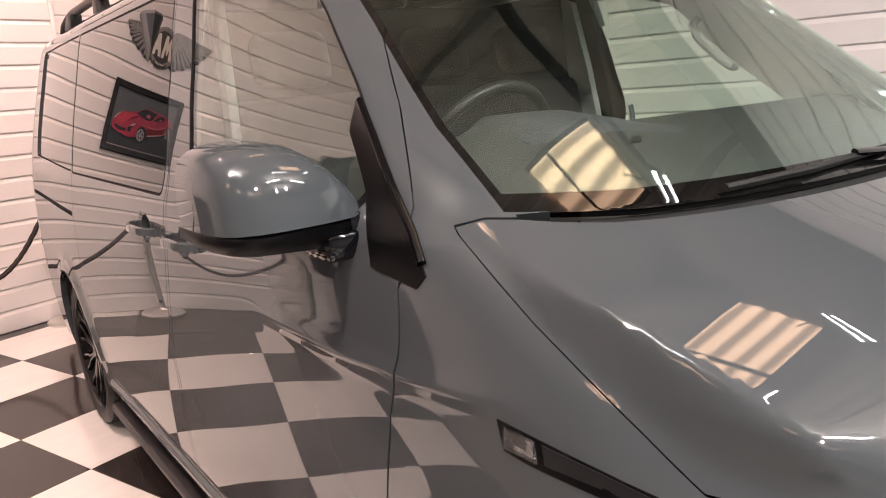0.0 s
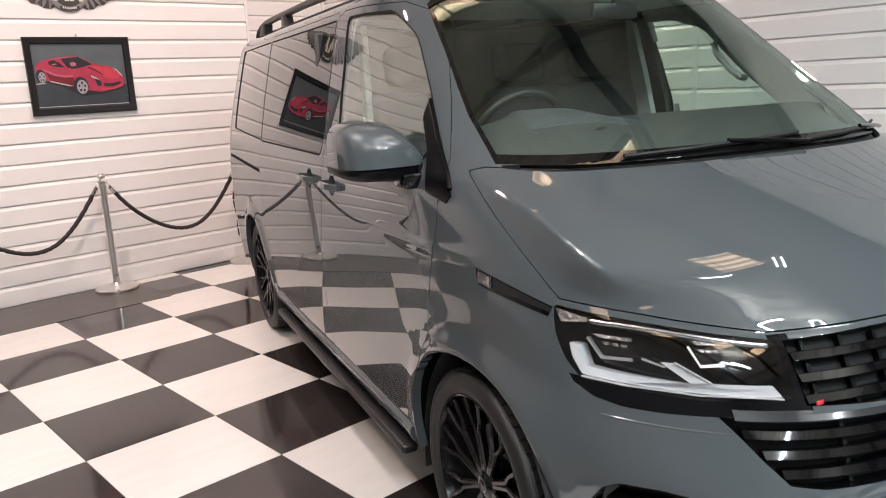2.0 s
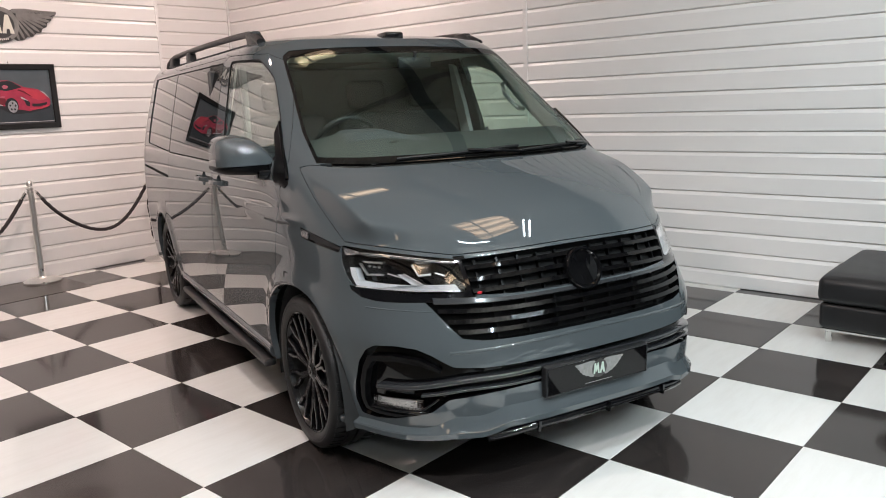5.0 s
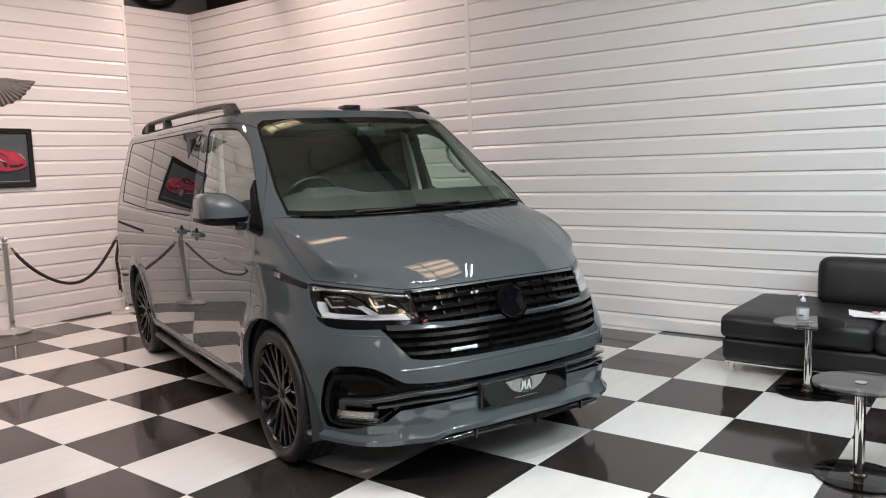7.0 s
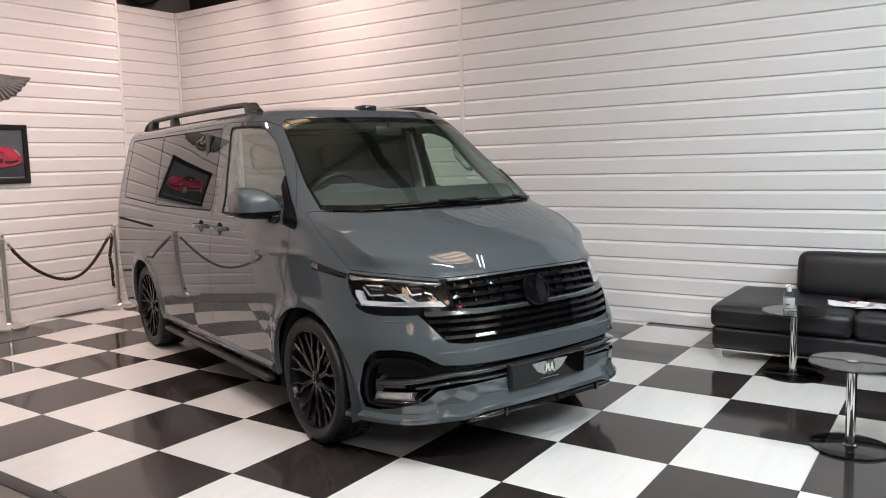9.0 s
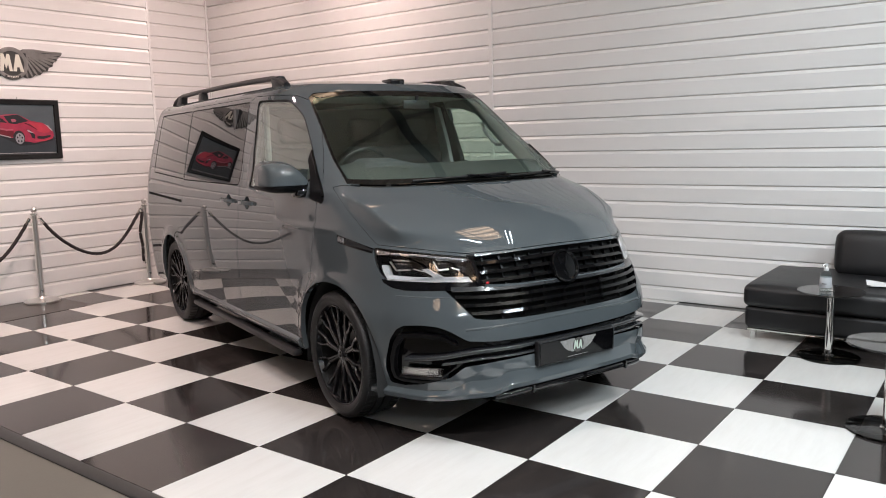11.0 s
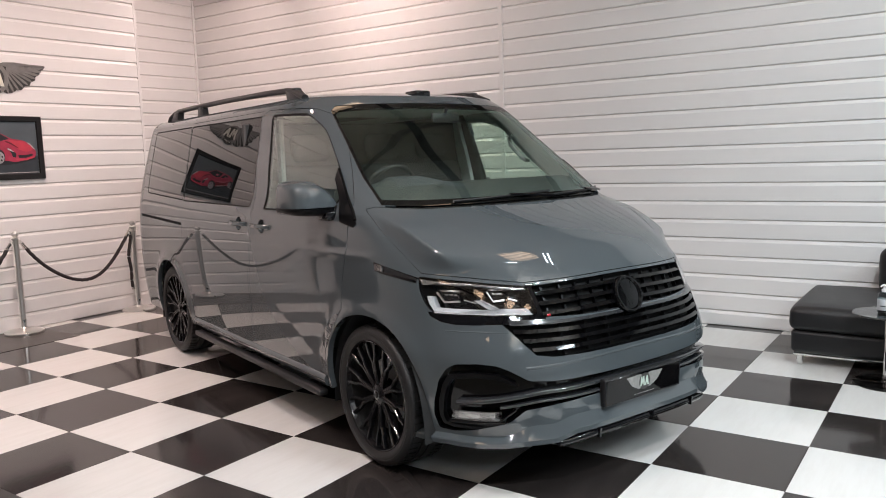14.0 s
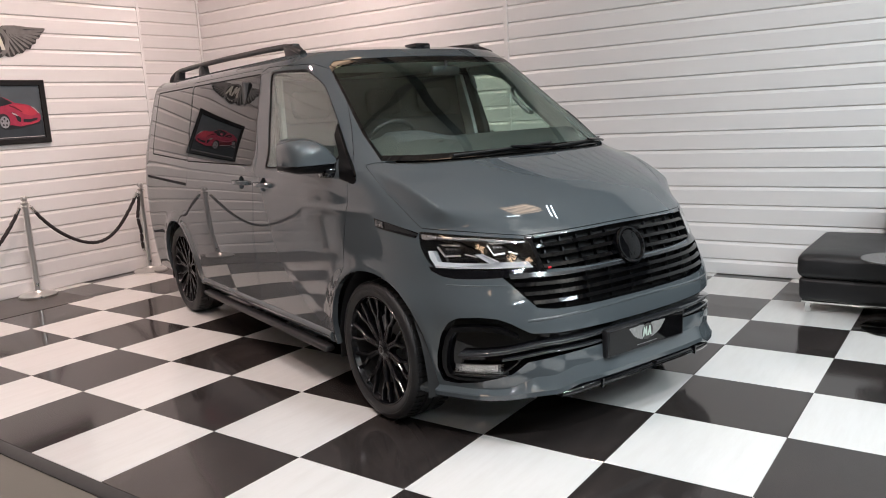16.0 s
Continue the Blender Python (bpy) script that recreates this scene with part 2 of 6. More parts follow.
banded_glow(ROOF_LIGHT)
ROOF_RIB = material("brown_roof_rib", (0.12, 0.085, 0.05), 0.6, vary=0.2, scale=8)
TUBE_GLOW = material("fluorescent_tube", (0.9, 0.9, 0.9), 0.4, emit=(0.93, 0.98, 1.0), power=9)
SPOT_GLOW = material("spot_lens", (0.9, 0.9, 0.9), 0.4, emit=(1.0, 0.93, 0.86), power=12)
LEATHER = material("black_leather", (0.012, 0.012, 0.013), 0.42, vary=0.25, scale=6, bump=0.08, bump_scale=260, rough_vary=0.08)
TABLE_GLASS = glass("smoked_table_glass", (0.5, 0.5, 0.5), 1.5)
BLACK_GLASS = material("black_glass_base", (0.01, 0.01, 0.011), 0.05, coat=0.5, vary=0.1, scale=10)
ROPE = material("black_twisted_rope", (0.02, 0.015, 0.015), 0.7, vary=0.4, scale=90, bump=0.4, bump_scale=300)
FRAME_BLACK = material("black_picture_frame", (0.012, 0.011, 0.011), 0.35, vary=0.2, scale=20)
SMOKED = glass("dark_smoked_glass", (0.28, 0.28, 0.28), 1.55)
PIC_PINK = material("print_pale_red", (0.42, 0.11, 0.15), 0.5, vary=0.3, scale=14)
PIC_GROUND = material("print_slate_background", (0.085, 0.103, 0.115), 0.4, vary=0.35, scale=5)
PIC_ROAD = material("print_dark_road", (0.04, 0.05, 0.058), 0.4, vary=0.3, scale=9)
PIC_RED = material("print_red", (0.36, 0.035, 0.075), 0.4, vary=0.45, scale=16)
PIC_DARK_RED = material("print_deep_red", (0.14, 0.01, 0.02), 0.5, vary=0.25, scale=9)
PIC_DARK = material("print_black", (0.02, 0.022, 0.026), 0.4, vary=0.3, scale=12)
PIC_GREY = material("grey_ink", (0.3, 0.31, 0.33), 0.35, vary=0.35, scale=40)
PIC_BRIGHT_RED = material("bright_red_ink", (0.5, 0.05, 0.08), 0.35, vary=0.25, scale=14)
PIC_PALE = material("print_pale_grey", (0.45, 0.42, 0.42), 0.5, vary=0.2, scale=12)
EMBLEM = material("pewter_relief", (0.27, 0.255, 0.245), 0.38, metal=0.6, vary=0.3, scale=20, rough_vary=0.1)
EMBLEM_DARK = material("emblem_dark_ground", (0.05, 0.048, 0.046), 0.5, vary=0.2, scale=20)
CREAM = material("cream_enamel", (0.72, 0.7, 0.62), 0.45, vary=0.05, scale=20)
PALE_GREEN = material("pale_mint_print", (0.55, 0.66, 0.58), 0.4, vary=0.06, scale=30)
GREY_PRINT = material("grey_print", (0.26, 0.26, 0.25), 0.35, vary=0.5, scale=60)
PAPER = material("white_paper", (0.8, 0.8, 0.8), 0.8, vary=0.03, scale=8)
PINK_PRINT = material("pink_print", (0.6, 0.28, 0.32), 0.7, vary=0.2, scale=30)
BOTTLE = glass("clear_plastic", (0.9, 0.93, 0.93), 1.35, 0.05)
LABEL = material("bottle_label", (0.5, 0.52, 0.54), 0.5, vary=0.1, scale=60)
WHITE_PLASTIC = material("white_plastic", (0.8, 0.8, 0.8), 0.35, vary=0.03, scale=20)
METAL_WHITE = material("grey_painted_fitting", (0.12, 0.12, 0.12), 0.4, vary=0.05, scale=10)

# ---- mesh tools ----


def raw(name, verts, faces, mats, parent=None, label="", slots=None, smooth_faces=True):
    me = bpy.data.meshes.new(name)
    me.from_pydata([tuple(v) for v in verts], [], faces)
    for m in mats if isinstance(mats, (list, tuple)) else [mats]:
        me.materials.append(m)
    if slots:
        me.polygons.foreach_set("material_index", slots)
    me.polygons.foreach_set("use_smooth", [smooth_faces] * len(me.polygons))
    me.update()
    ob = new(name, me)
    if parent:
        ob.parent = parent
    if label:
        tagged(ob, label)
    return ob


def part(name, bm, mat, parent=None, label="", sharp=40):
    """Links a bmesh as one mesh object under a thing or part."""
    bmesh.ops.recalc_face_normals(bm, faces=bm.faces)
    for e in bm.edges:
        if len(e.link_faces) == 2 and e.calc_face_angle(0) > radians(sharp):
            e.smooth = False
    for f in bm.faces:
        f.smooth = True
    me = bpy.data.meshes.new(name)
    bm.to_mesh(me)
    bm.free()
    me.materials.append(mat)
    ob = new(name, me)
    if parent:
        ob.parent = parent
    if label:
        tagged(ob, label)
    return ob


def thing(name, m, label, category, group="", kind=""):
    ob = new(name)
    ob.matrix_world = m
    return tagged(ob, label, category, group, kind)


def box(lo, hi, bevel=0.0, seg=2, bm=None):
    bm = bm or bmesh.new()
    r = bmesh.ops.create_cube(bm, size=1)
    for v in r["verts"]:
        v.co = Vector([lo[i] + (v.co[i] + 0.5) * (hi[i] - lo[i]) for i in range(3)])
    if bevel:
        edges = list({e for v in r["verts"] for e in v.link_edges})
        bmesh.ops.bevel(bm, geom=edges, offset=bevel, segments=seg, profile=0.5, affect="EDGES")
    return bm


def lathe(profile, seg=32, bm=None, m=Matrix()):
    """Turns a profile of (radius, height) round z."""
    bm = bm or bmesh.new()
    rings = []
    for r, z in profile:
        if r < 1e-6:
            rings.append([bm.verts.new(m @ Vector((0, 0, z)))])
        else:
            rings.append([bm.verts.new(m @ Vector((r * math.cos(2 * math.pi * k / seg), r * math.sin(2 * math.pi * k / seg), z))) for k in range(seg)])
    for a, b in zip(rings, rings[1:]):
        for k in range(seg):
            q = [a[k % len(a)], a[(k + 1) % len(a)], b[(k + 1) % len(b)], b[k % len(b)]]
            q = list(dict.fromkeys(q))
            if len(q) > 2:
                bm.faces.new(q)
    return bm


def tube(points, radius, seg=10, closed=False, lobes=0, twist=0.0, bm=None, flat=1.0):
    """A round bar along points; lobes and twist make it a rope; flat squeezes it upwards."""
    bm = bm or bmesh.new()
    pts = [Vector(p) for p in points]
    n = len(pts)
    rings, run = [], 0.0
    up = Vector((0, 0, 1))
    for i, p in enumerate(pts):
        a = pts[(i - 1) % n] if closed or i else p
        b = pts[(i + 1) % n] if closed or i < n - 1 else p
        t = (b - a).normalized()
        s = t.cross(up)
        s = s.normalized() if s.length > 1e-4 else Vector((1, 0, 0))
        w = s.cross(t).normalized()
        run += (p - pts[i - 1]).length if i else 0
        ring = []
        for k in range(seg):
            g = 2 * math.pi * k / seg
            r = radius * (1 + (0.24 * math.cos(lobes * (g + twist * run)) if lobes else 0))
            ring.append(bm.verts.new(p + s * r * math.cos(g) + w * r * flat * math.sin(g)))
        rings.append(ring)
    for i in range(n if closed else n - 1):
        a, b = rings[i], rings[(i + 1) % n]
        for k in range(seg):
            bm.faces.new([a[k], a[(k + 1) % seg], b[(k + 1) % seg], b[k]])
    if not closed:
        bm.faces.new(rings[0][::-1])
        bm.faces.new(rings[-1])
    return bm


def plate(outline, depth, bm=None, at=lambda a, b, d: (a, -d, b)):
    """A flat shape of given depth from an outline in the plane."""
    bm = bm or bmesh.new()
    front = [bm.verts.new(at(a, b, depth)) for a, b in outline]
    back = [bm.verts.new(at(a, b, 0)) for a, b in outline]
    bm.faces.new(front)
    bm.faces.new(back[::-1])
    n = len(outline)
    for i in range(n):
        bm.faces.new([front[i], back[i], back[(i + 1) % n], front[(i + 1) % n]])
    return bm


def rounded(points, r, seg=4):
    """Rounds the corners of a closed outline."""
    out, n = [], len(points)
    for i in range(n):
        p, a, b = Vector(points[i]), Vector(points[i - 1]), Vector(points[(i + 1) % n])
        ra = min(r, (a - p).length * 0.45)
        rb = min(r, (b - p).length * 0.45)
        s, e = p + (a - p).normalized() * ra, p + (b - p).normalized() * rb
        for k in range(seg + 1):
            t = k / seg
            out.append(tuple(s * (1 - t) ** 2 + p * 2 * t * (1 - t) + e * t * t))
    return out

# ---- room ----
WALL_X, WALL_Y, BACK_Y, LEFT_A, LEFT_B = 4.33, 5.55, 6.56, -7.6, 2.79
PITCH, ROWS_UP, TILE = 0.154, 22, 0.6


def slab(name, lo, hi, mat, label, category="wall"):
    return tagged(part(name, box(lo, hi), mat), label, category, kind="structure")


def board_mesh(length, height, name):
    """One cladding board lying along x, its face towards -y, with a wide bevel along its top and a small one along its foot."""
    prof = [(0, 0), (0.005, 0.0), (0.0135, 0.0055), (0.0145, 0.008), (0.0145, height - 0.031), (0.0136, height - 0.0285), (0.0015, height - 0.0045), (0, height - 0.0045)]
    verts = [(x, -d, z) for x in (0, length) for d, z in prof]
    n = len(prof)
    faces = [[i, (i + 1) % n, n + (i + 1) % n, n + i] for i in range(n)] + [list(range(n))[::-1], list(range(n, 2 * n))]
    me = bpy.data.meshes.new(name)
    me.from_pydata(verts, [], faces)
    me.materials.append(BOARD)
    me.update()
    return me


def clad(wall, start, angle, length, rows=ROWS_UP, pitch=PITCH, first=0.130):
    """Hangs the boards on a wall: a cut one at the floor, then full ones."""
    full, foot = board_mesh(length, pitch, "board"), board_mesh(length, first, "board")
    for k in range(-1, rows):
        ob = new("board", foot if k < 0 else full)
        ob.parent = wall
        ob.matrix_world = pose(start[0], start[1], 0.0 if k < 0 else first + k * pitch, 0, 0, angle)


TOP = 0.13 + ROWS_UP * PITCH + 0.08
HIGH = CEILING - 0.42
# slabs show only in the board gaps, tinted for the shade there
wall_east = slab("wall_east", (WALL_X, -7.0, 0), (WALL_X + 0.12, BACK_Y + 0.12, TOP), GROOVE_SHADE, "white horizontally clad showroom wall with a vertical joint strip")
wall_north = slab("wall_north", (LEFT_A, WALL_Y, 0), (LEFT_B - 0.015, BACK_Y + 0.12, HIGH), GROOVE_SHADE, "white clad showroom wall that carries the picture and emblem")
wall_recess = slab("wall_recess", (LEFT_B, BACK_Y, 0), (WALL_X, BACK_Y + 0.12, TOP), GROOVE_SHADE, "white clad back of the wall recess")
clad(wall_east, (WALL_X, BACK_Y - 0.03), -90, BACK_Y - 0.03 - 2.0)
clad(wall_east, (WALL_X, 1.965), -90, 8.9)
clad(wall_north, (LEFT_A + 0.02, WALL_Y), 0, LEFT_B - LEFT_A - 0.05, 27, 0.1524, 0.1524)
clad(wall_recess, (LEFT_B, BACK_Y), 0, WALL_X - LEFT_B - 0.03, ROWS_UP, 0.1535, 0.1535)
for lo, hi in (((WALL_X - 0.021, 1.96, 0.0), (WALL_X, 2.005, TOP)), ((WALL_X - 0.035, BACK_Y - 0.035, 0.0), (WALL_X, BACK_Y, TOP)),
               ((LEFT_B - 0.032, WALL_Y - 0.017, 0.0), (LEFT_B, WALL_Y + 0.03, HIGH)), ((LEFT_A, WALL_Y - 0.017, 0.0), (LEFT_A + 0.022, WALL_Y + 0.03, HIGH)),
               ((LEFT_B - 0.015, WALL_Y + 0.03, 0.0), (LEFT_B, BACK_Y, HIGH)),
               ((WALL_X - 0.02, -7.0, TOP - 0.08), (WALL_X, BACK_Y - 0.035, TOP)), ((LEFT_B, BACK_Y - 0.02, TOP - 0.08), (WALL_X - 0.035, BACK_Y, TOP))):
    tagged(part("trim", box(lo, hi, 0.003, 1), TRIM_WHITE), "white plastic trim strip on the clad wall", "trim", kind="structure")

# the hall round the stage
slab("wall_outer_east", (5.3, -8.3, 0), (5.42, 7.7, CEILING), DIM_WALL, "hall wall behind the cladding, dark brown for the unlit space")
slab("wall_outer_north", (-8.3, 7.5, 0), (5.3, 7.62, CEILING), GARAGE_WALL, "pale grey hall wall")
# west and south walls are unseen, added pale to bounce light onto the van
slab("wall_outer_west", (-8.4, -8.3, 0), (-8.28, 7.5, CEILING), GARAGE_WALL, "pale grey hall wall")
slab("wall_outer_south", (-8.28, -8.42, 0), (5.3, -8.3, CEILING), GARAGE_WALL, "pale grey hall wall")
sheet = bmesh.new()
steps = [(0.0, 0.0), (0.07, 0.0), (0.09, 0.022), (0.17, 0.022)]
line = [(-8.42 + 0.19 * k + a, up) for k in range(84) for a, up in steps] + [(7.62, 0.0)]
rows = [[sheet.verts.new((x, y, CEILING + up + h)) for x, h in ((-8.4, 0.0), (5.42, 0.0), (5.42, 0.08), (-8.4, 0.08))] for y, up in line]
for a, b in zip(rows, rows[1:]):
    for k in range(4):
        sheet.faces.new([a[k], a[(k + 1) % 4], b[(k + 1) % 4], b[k]])
sheet.faces.new(rows[0])
sheet.faces.new(rows[-1][::-1])
tagged(part("ceiling", sheet, DARK_ROOF, sharp=10), "corrugated steel sheet roof of the hall", "ceiling", kind="structure")
for k in range(9):
    y = (-7.2, -6.0, -3.6, -1.2, 1.0, 3.2, 5.6, 6.6, 7.2)[k]
    tagged(part("roof_beam", box((-8.2, y - 0.03, CEILING - 0.1), (5.25, y + 0.03, CEILING - 0.002), 0.005, 1), PURLIN), "dark steel roof purlin under the sheeting", "beam", kind="structure")
for x in (-6.1, -3.0, 0.1, 3.2):
    tagged(part("roof_girder", box((x - 0.05, -8.2, CEILING - 0.3), (x + 0.05, 7.4, CEILING - 0.103), 0.008, 1), BEAM), "dark steel girder under the hall roof", "beam", kind="structure")

# floors
tagged(part("ground", box((-8.4, -8.42, -0.12), (5.42, 7.62, -0.02)), GREY_FLOOR), "grey vinyl floor of the hall beside the stage", "floor", kind="structure")
floor = tagged(part("floor", box((-0.6, -7.0, -0.02), (WALL_X, BACK_Y, -0.003)), GROUT), "polished black and white checkerboard tile floor", "floor", kind="structure")
tagged(part("floor_panel", box((-0.6, 4.77, -0.002), (1.44, WALL_Y - 0.016, 0.004), 0.0015, 1), DARK_VINYL), "dark grey vinyl sheet laid over the tiles along the wall", "floor", kind="structure")
edge = bmesh.new()
plate([(-0.665, -0.02), (-0.665, -0.014), (-0.655, -0.008), (-0.618, 0.001), (-0.603, 0.001), (-0.603, -0.02)], 14.0, edge, lambda a, b, d: (a, 6.5 - d, b))
tagged(part("floor_edge_trim", edge, EDGE_TRIM), "dark metal edging strip along the tiled floor", "trim", kind="structure")

# ---- showroom lights overhead ----


def spotlight(x, y, aim):
    base = thing("spotlight", Matrix.Translation((x, y, HANG)), "small round ceiling spotlight hung from the roof girders", "spotlight", "ceiling spotlights")
    part("stem", lathe([(0.012, 0.06), (0.012, CEILING - HANG - 0.004)], 8), BEAM, base)
    turn = look((0, 0, 0), Vector(aim) - Vector((x, y, HANG)))
    can = lathe([(0.0, 0.12), (0.035, 0.12), (0.06, 0.07), (0.062, 0.005), (0.055, 0.005), (0.045, 0.03), (0.0, 0.03)], 20, m=turn)
    part("can", can, BEAM, base)
    part("lens", lathe([(0.0, 0.027), (0.043, 0.027), (0.043, 0.029), (0.0, 0.029)], 20, m=turn), SPOT_GLOW, base, "glowing lens")


def tube_light(x, y, length, count, turn):
    base = thing("tube_light", pose(x, y, HANG + 0.12, 0, 0, turn), "fluorescent tube fitting hung under the roof", "tube light", "tube lights")
    part("housing", box((-length / 2 - 0.05, -0.05 * count + 0.02, 0.03), (length / 2 + 0.05, 0.05 * count - 0.02, 0.07), 0.01, 1), METAL_WHITE, base)
    for s in ((-0.055, 0.055) if count == 2 else (0.0,)):
        part("tube", tube([(-length / 2, s, 0.005), (length / 2, s, 0.005)], 0.009, 8), TUBE_GLOW, base, "glowing fluorescent tube")
    for xx in (-length / 3, length / 3):
        part("hanger", box((xx - 0.008, -0.008, 0.07), (xx + 0.008, 0.008, CEILING - HANG - 0.12 - 0.004)), BEAM, base)


# also hangs fittings at the added fill spots
for (x, y), aim, watts, colour in SPOTS:
    spotlight(x, y, aim)
# also hangs fittings at the added front tubes
for (x, y), length, count, watts, turn in TUBES:
    tube_light(x, y, length, count, turn)


def roof_light(x, y, w, l):
    """A translucent sheet let into the roof, corrugated, with a cross rail under it."""
    light = thing("roof_light", Matrix.Translation((x, y, CEILING)), "ribbed warm translucent roof light sheet", "roof light", "roof lights")
    bm = bmesh.new()
    n = int(l / 0.019)
    rows = [[bm.verts.new((x, -l / 2 + l * k / n, -0.03 - up - 0.012 * math.cos(2 * math.pi * (-l / 2 + l * k / n) / CORRUGATION))) for x, up in ((-w / 2, 0), (w / 2, 0), (w / 2, -0.004), (-w / 2, -0.004))] for k in range(n + 1)]
    for p, q in zip(rows, rows[1:]):
        for k in range(4):
            bm.faces.new([p[k], p[(k + 1) % 4], q[(k + 1) % 4], q[k]])
    part("sheet", bm, ROOF_LIGHT, light, "warm glowing corrugated sheet")
    for s in (-1, 1):
        part("side_rail", box((-w / 2 - 0.03, s * l / 2 - 0.02, -0.06), (w / 2 + 0.03, s * l / 2 + 0.02, -0.004), 0.004, 1), ROOF_RIB, light)
    part("cross_rail", box((-w * 0.2 - 0.02, -l / 2, -0.075), (-w * 0.2 + 0.02, l / 2, -0.046), 0.004, 1), ROOF_RIB, light)


for x, y, w, l in ((2.5, -0.6, 1.2, 0.74), (2.1, 2.0, 0.9, 0.32), (-5.6, -1.3, 1.2, 0.85), (-3.9, -3.9, 1.2, 0.85), (-2.9, -5.5, 1.2, 0.85), (-5.0, 1.5, 1.2, 0.85)):
    roof_light(x, y, w, l)

# ---- the van: x to its right, y forward from the front axle, z up ----
def table(rows):
    """A smooth monotone curve through rows of (z, value)."""
    zs = [r[0] for r in rows]
    vs = [r[1] for r in rows]
    n = len(zs)
    d = [(vs[i + 1] - vs[i]) / (zs[i + 1] - zs[i]) for i in range(n - 1)]
    m = [d[0]] + [0.0 if d[i - 1] * d[i] <= 0 else 2 * d[i - 1] * d[i] / (d[i - 1] + d[i]) for i in range(1, n - 1)] + [d[-1]]
    def at(z):
        if z <= zs[0]:
            return vs[0] + m[0] * (z - zs[0])
        if z >= zs[-1]:
            return vs[-1] + m[-1] * (z - zs[-1])
        i = 0
        while z > zs[i + 1]:
            i += 1
        h = zs[i + 1] - zs[i]
        t = (z - zs[i]) / h
        return ((1 + 2 * t) * (1 - t) ** 2 * vs[i] + t * (1 - t) ** 2 * h * m[i]
                + t * t * (3 - 2 * t) * vs[i + 1] + t * t * (t - 1) * h * m[i + 1])
    return at


def smooth(a, b, v):
    t = min(1.0, max(0.0, (v - a) / (b - a)))
    return t * t * (3 - 2 * t)


def spline(rows):
    """A natural cubic spline through rows of (z, value)."""
    n = len(rows)
    zs, vs = [r[0] for r in rows], [r[1] for r in rows]
    h = [zs[i + 1] - zs[i] for i in range(n - 1)]
    c, d = [0.0] * n, [0.0] * n
    for i in range(1, n - 1):
        k = 2 * (h[i - 1] + h[i]) - h[i - 1] * c[i - 1]
        c[i] = h[i] / k
        d[i] = (6 * ((vs[i + 1] - vs[i]) / h[i] - (vs[i] - vs[i - 1]) / h[i - 1]) - h[i - 1] * d[i - 1]) / k
    m = [0.0] * n
    for i in range(n - 2, 0, -1):
        m[i] = d[i] - c[i] * m[i + 1]

    def at(z):
        i = 0
        while i < n - 2 and z > zs[i + 1]:
            i += 1
        a, b = (zs[i + 1] - z) / h[i], (z - zs[i]) / h[i]
        return a * vs[i] + b * vs[i + 1] + ((a ** 3 - a) * m[i] + (b ** 3 - b) * m[i + 1]) * h[i] ** 2 / 6
    return at


LIP = table([(0.2, 0.86), (0.35, 0.87), (0.5, 0.86), (0.65, 0.84), (0.8, 0.805), (0.9, 0.764), (0.938, 0.741), (0.962, 0.707)])
LID = spline([(0.9376, 0.74), (0.9576, 0.72), (0.9746, 0.7), (1.0066, 0.66), (1.037, 0.62), (1.0545, 0.595), (1.0698, 0.57), (1.0819, 0.548), (1.1059, 0.5), (1.1396, 0.426), (1.2012, 0.27), (1.253, 0.1235)])
GLASS = spline([(1.24, 0.148), (1.3, 0.062), (1.4, -0.075), (1.6, -0.35), (1.8, -0.63), (1.87, -0.745)])


def NOSE(z):
    """The middle line of the face: bumper and grille, bonnet, windscreen."""
    if z < 1.04:
        k = smooth(0.928, 0.944, z)
        return LIP(z) * (1 - k) + LID(z) * k
    k = smooth(1.248, 1.262, z)
    return LID(min(z, 1.262)) * (1 - k) + GLASS(max(z, 1.24)) * k



WIDE = spline([(0.2, 0.9), (0.3, 0.925), (0.45, 0.948), (0.6, 0.9605), (0.8, 0.966), (0.95, 0.9655), (1.1, 0.959), (1.22, 0.946), (1.35, 0.923), (1.5, 0.888), (1.65, 0.849), (1.76, 0.8185), (1.80, 0.804), (1.84, 0.777), (1.87, 0.735)])
SIDE0 = table([(0.2, -0.12), (0.6, -0.15), (0.8, -0.32), (0.95, -0.38), (1.1, -0.43), (1.25, -0.48), (1.5, -0.78), (1.8, -1.14), (1.87, -1.2)])
ROUND = table([(0.2, 4.2), (0.55, 4.3), (0.75, 3.6), (0.95, 3.3), (1.25, 3.0), (1.8, 3.0), (1.87, 3.0)])
TAIL = -3.8
AXLE, WHEELBASE, ARCH = 0.352, 3.04, 0.405


def relief(y, z):
    """How far the flank stands proud: wheel-arch lips and a crease that runs back from the marker strip."""
    out = 0.005 * math.exp(-((z - 1.033) / 0.02) ** 2) * smooth(-0.8, -0.3, y) * (1 - smooth(-0.02, 0.08, y))
    for yc in (0.0, -WHEELBASE):
        r = math.hypot(y - yc, z - AXLE)
        if r < 0.75:
            out += 0.016 * math.exp(-((max(r, ARCH) - ARCH) / 0.055) ** 2)
    return out


LID_BACK = spline([(0.0, 0.0), (0.1, 0.001), (0.2, 0.005), (0.3, 0.015), (0.4, 0.033), (0.5, 0.0585), (0.6, 0.09), (0.7, 0.126), (0.8, 0.1655), (0.9, 0.208)])
LID_EDGE = table([(0.0, 0.944), (0.43, 0.939), (0.53, 0.936), (0.62, 0.948), (0.72, 0.962), (0.8, 0.975), (0.9, 0.985)])


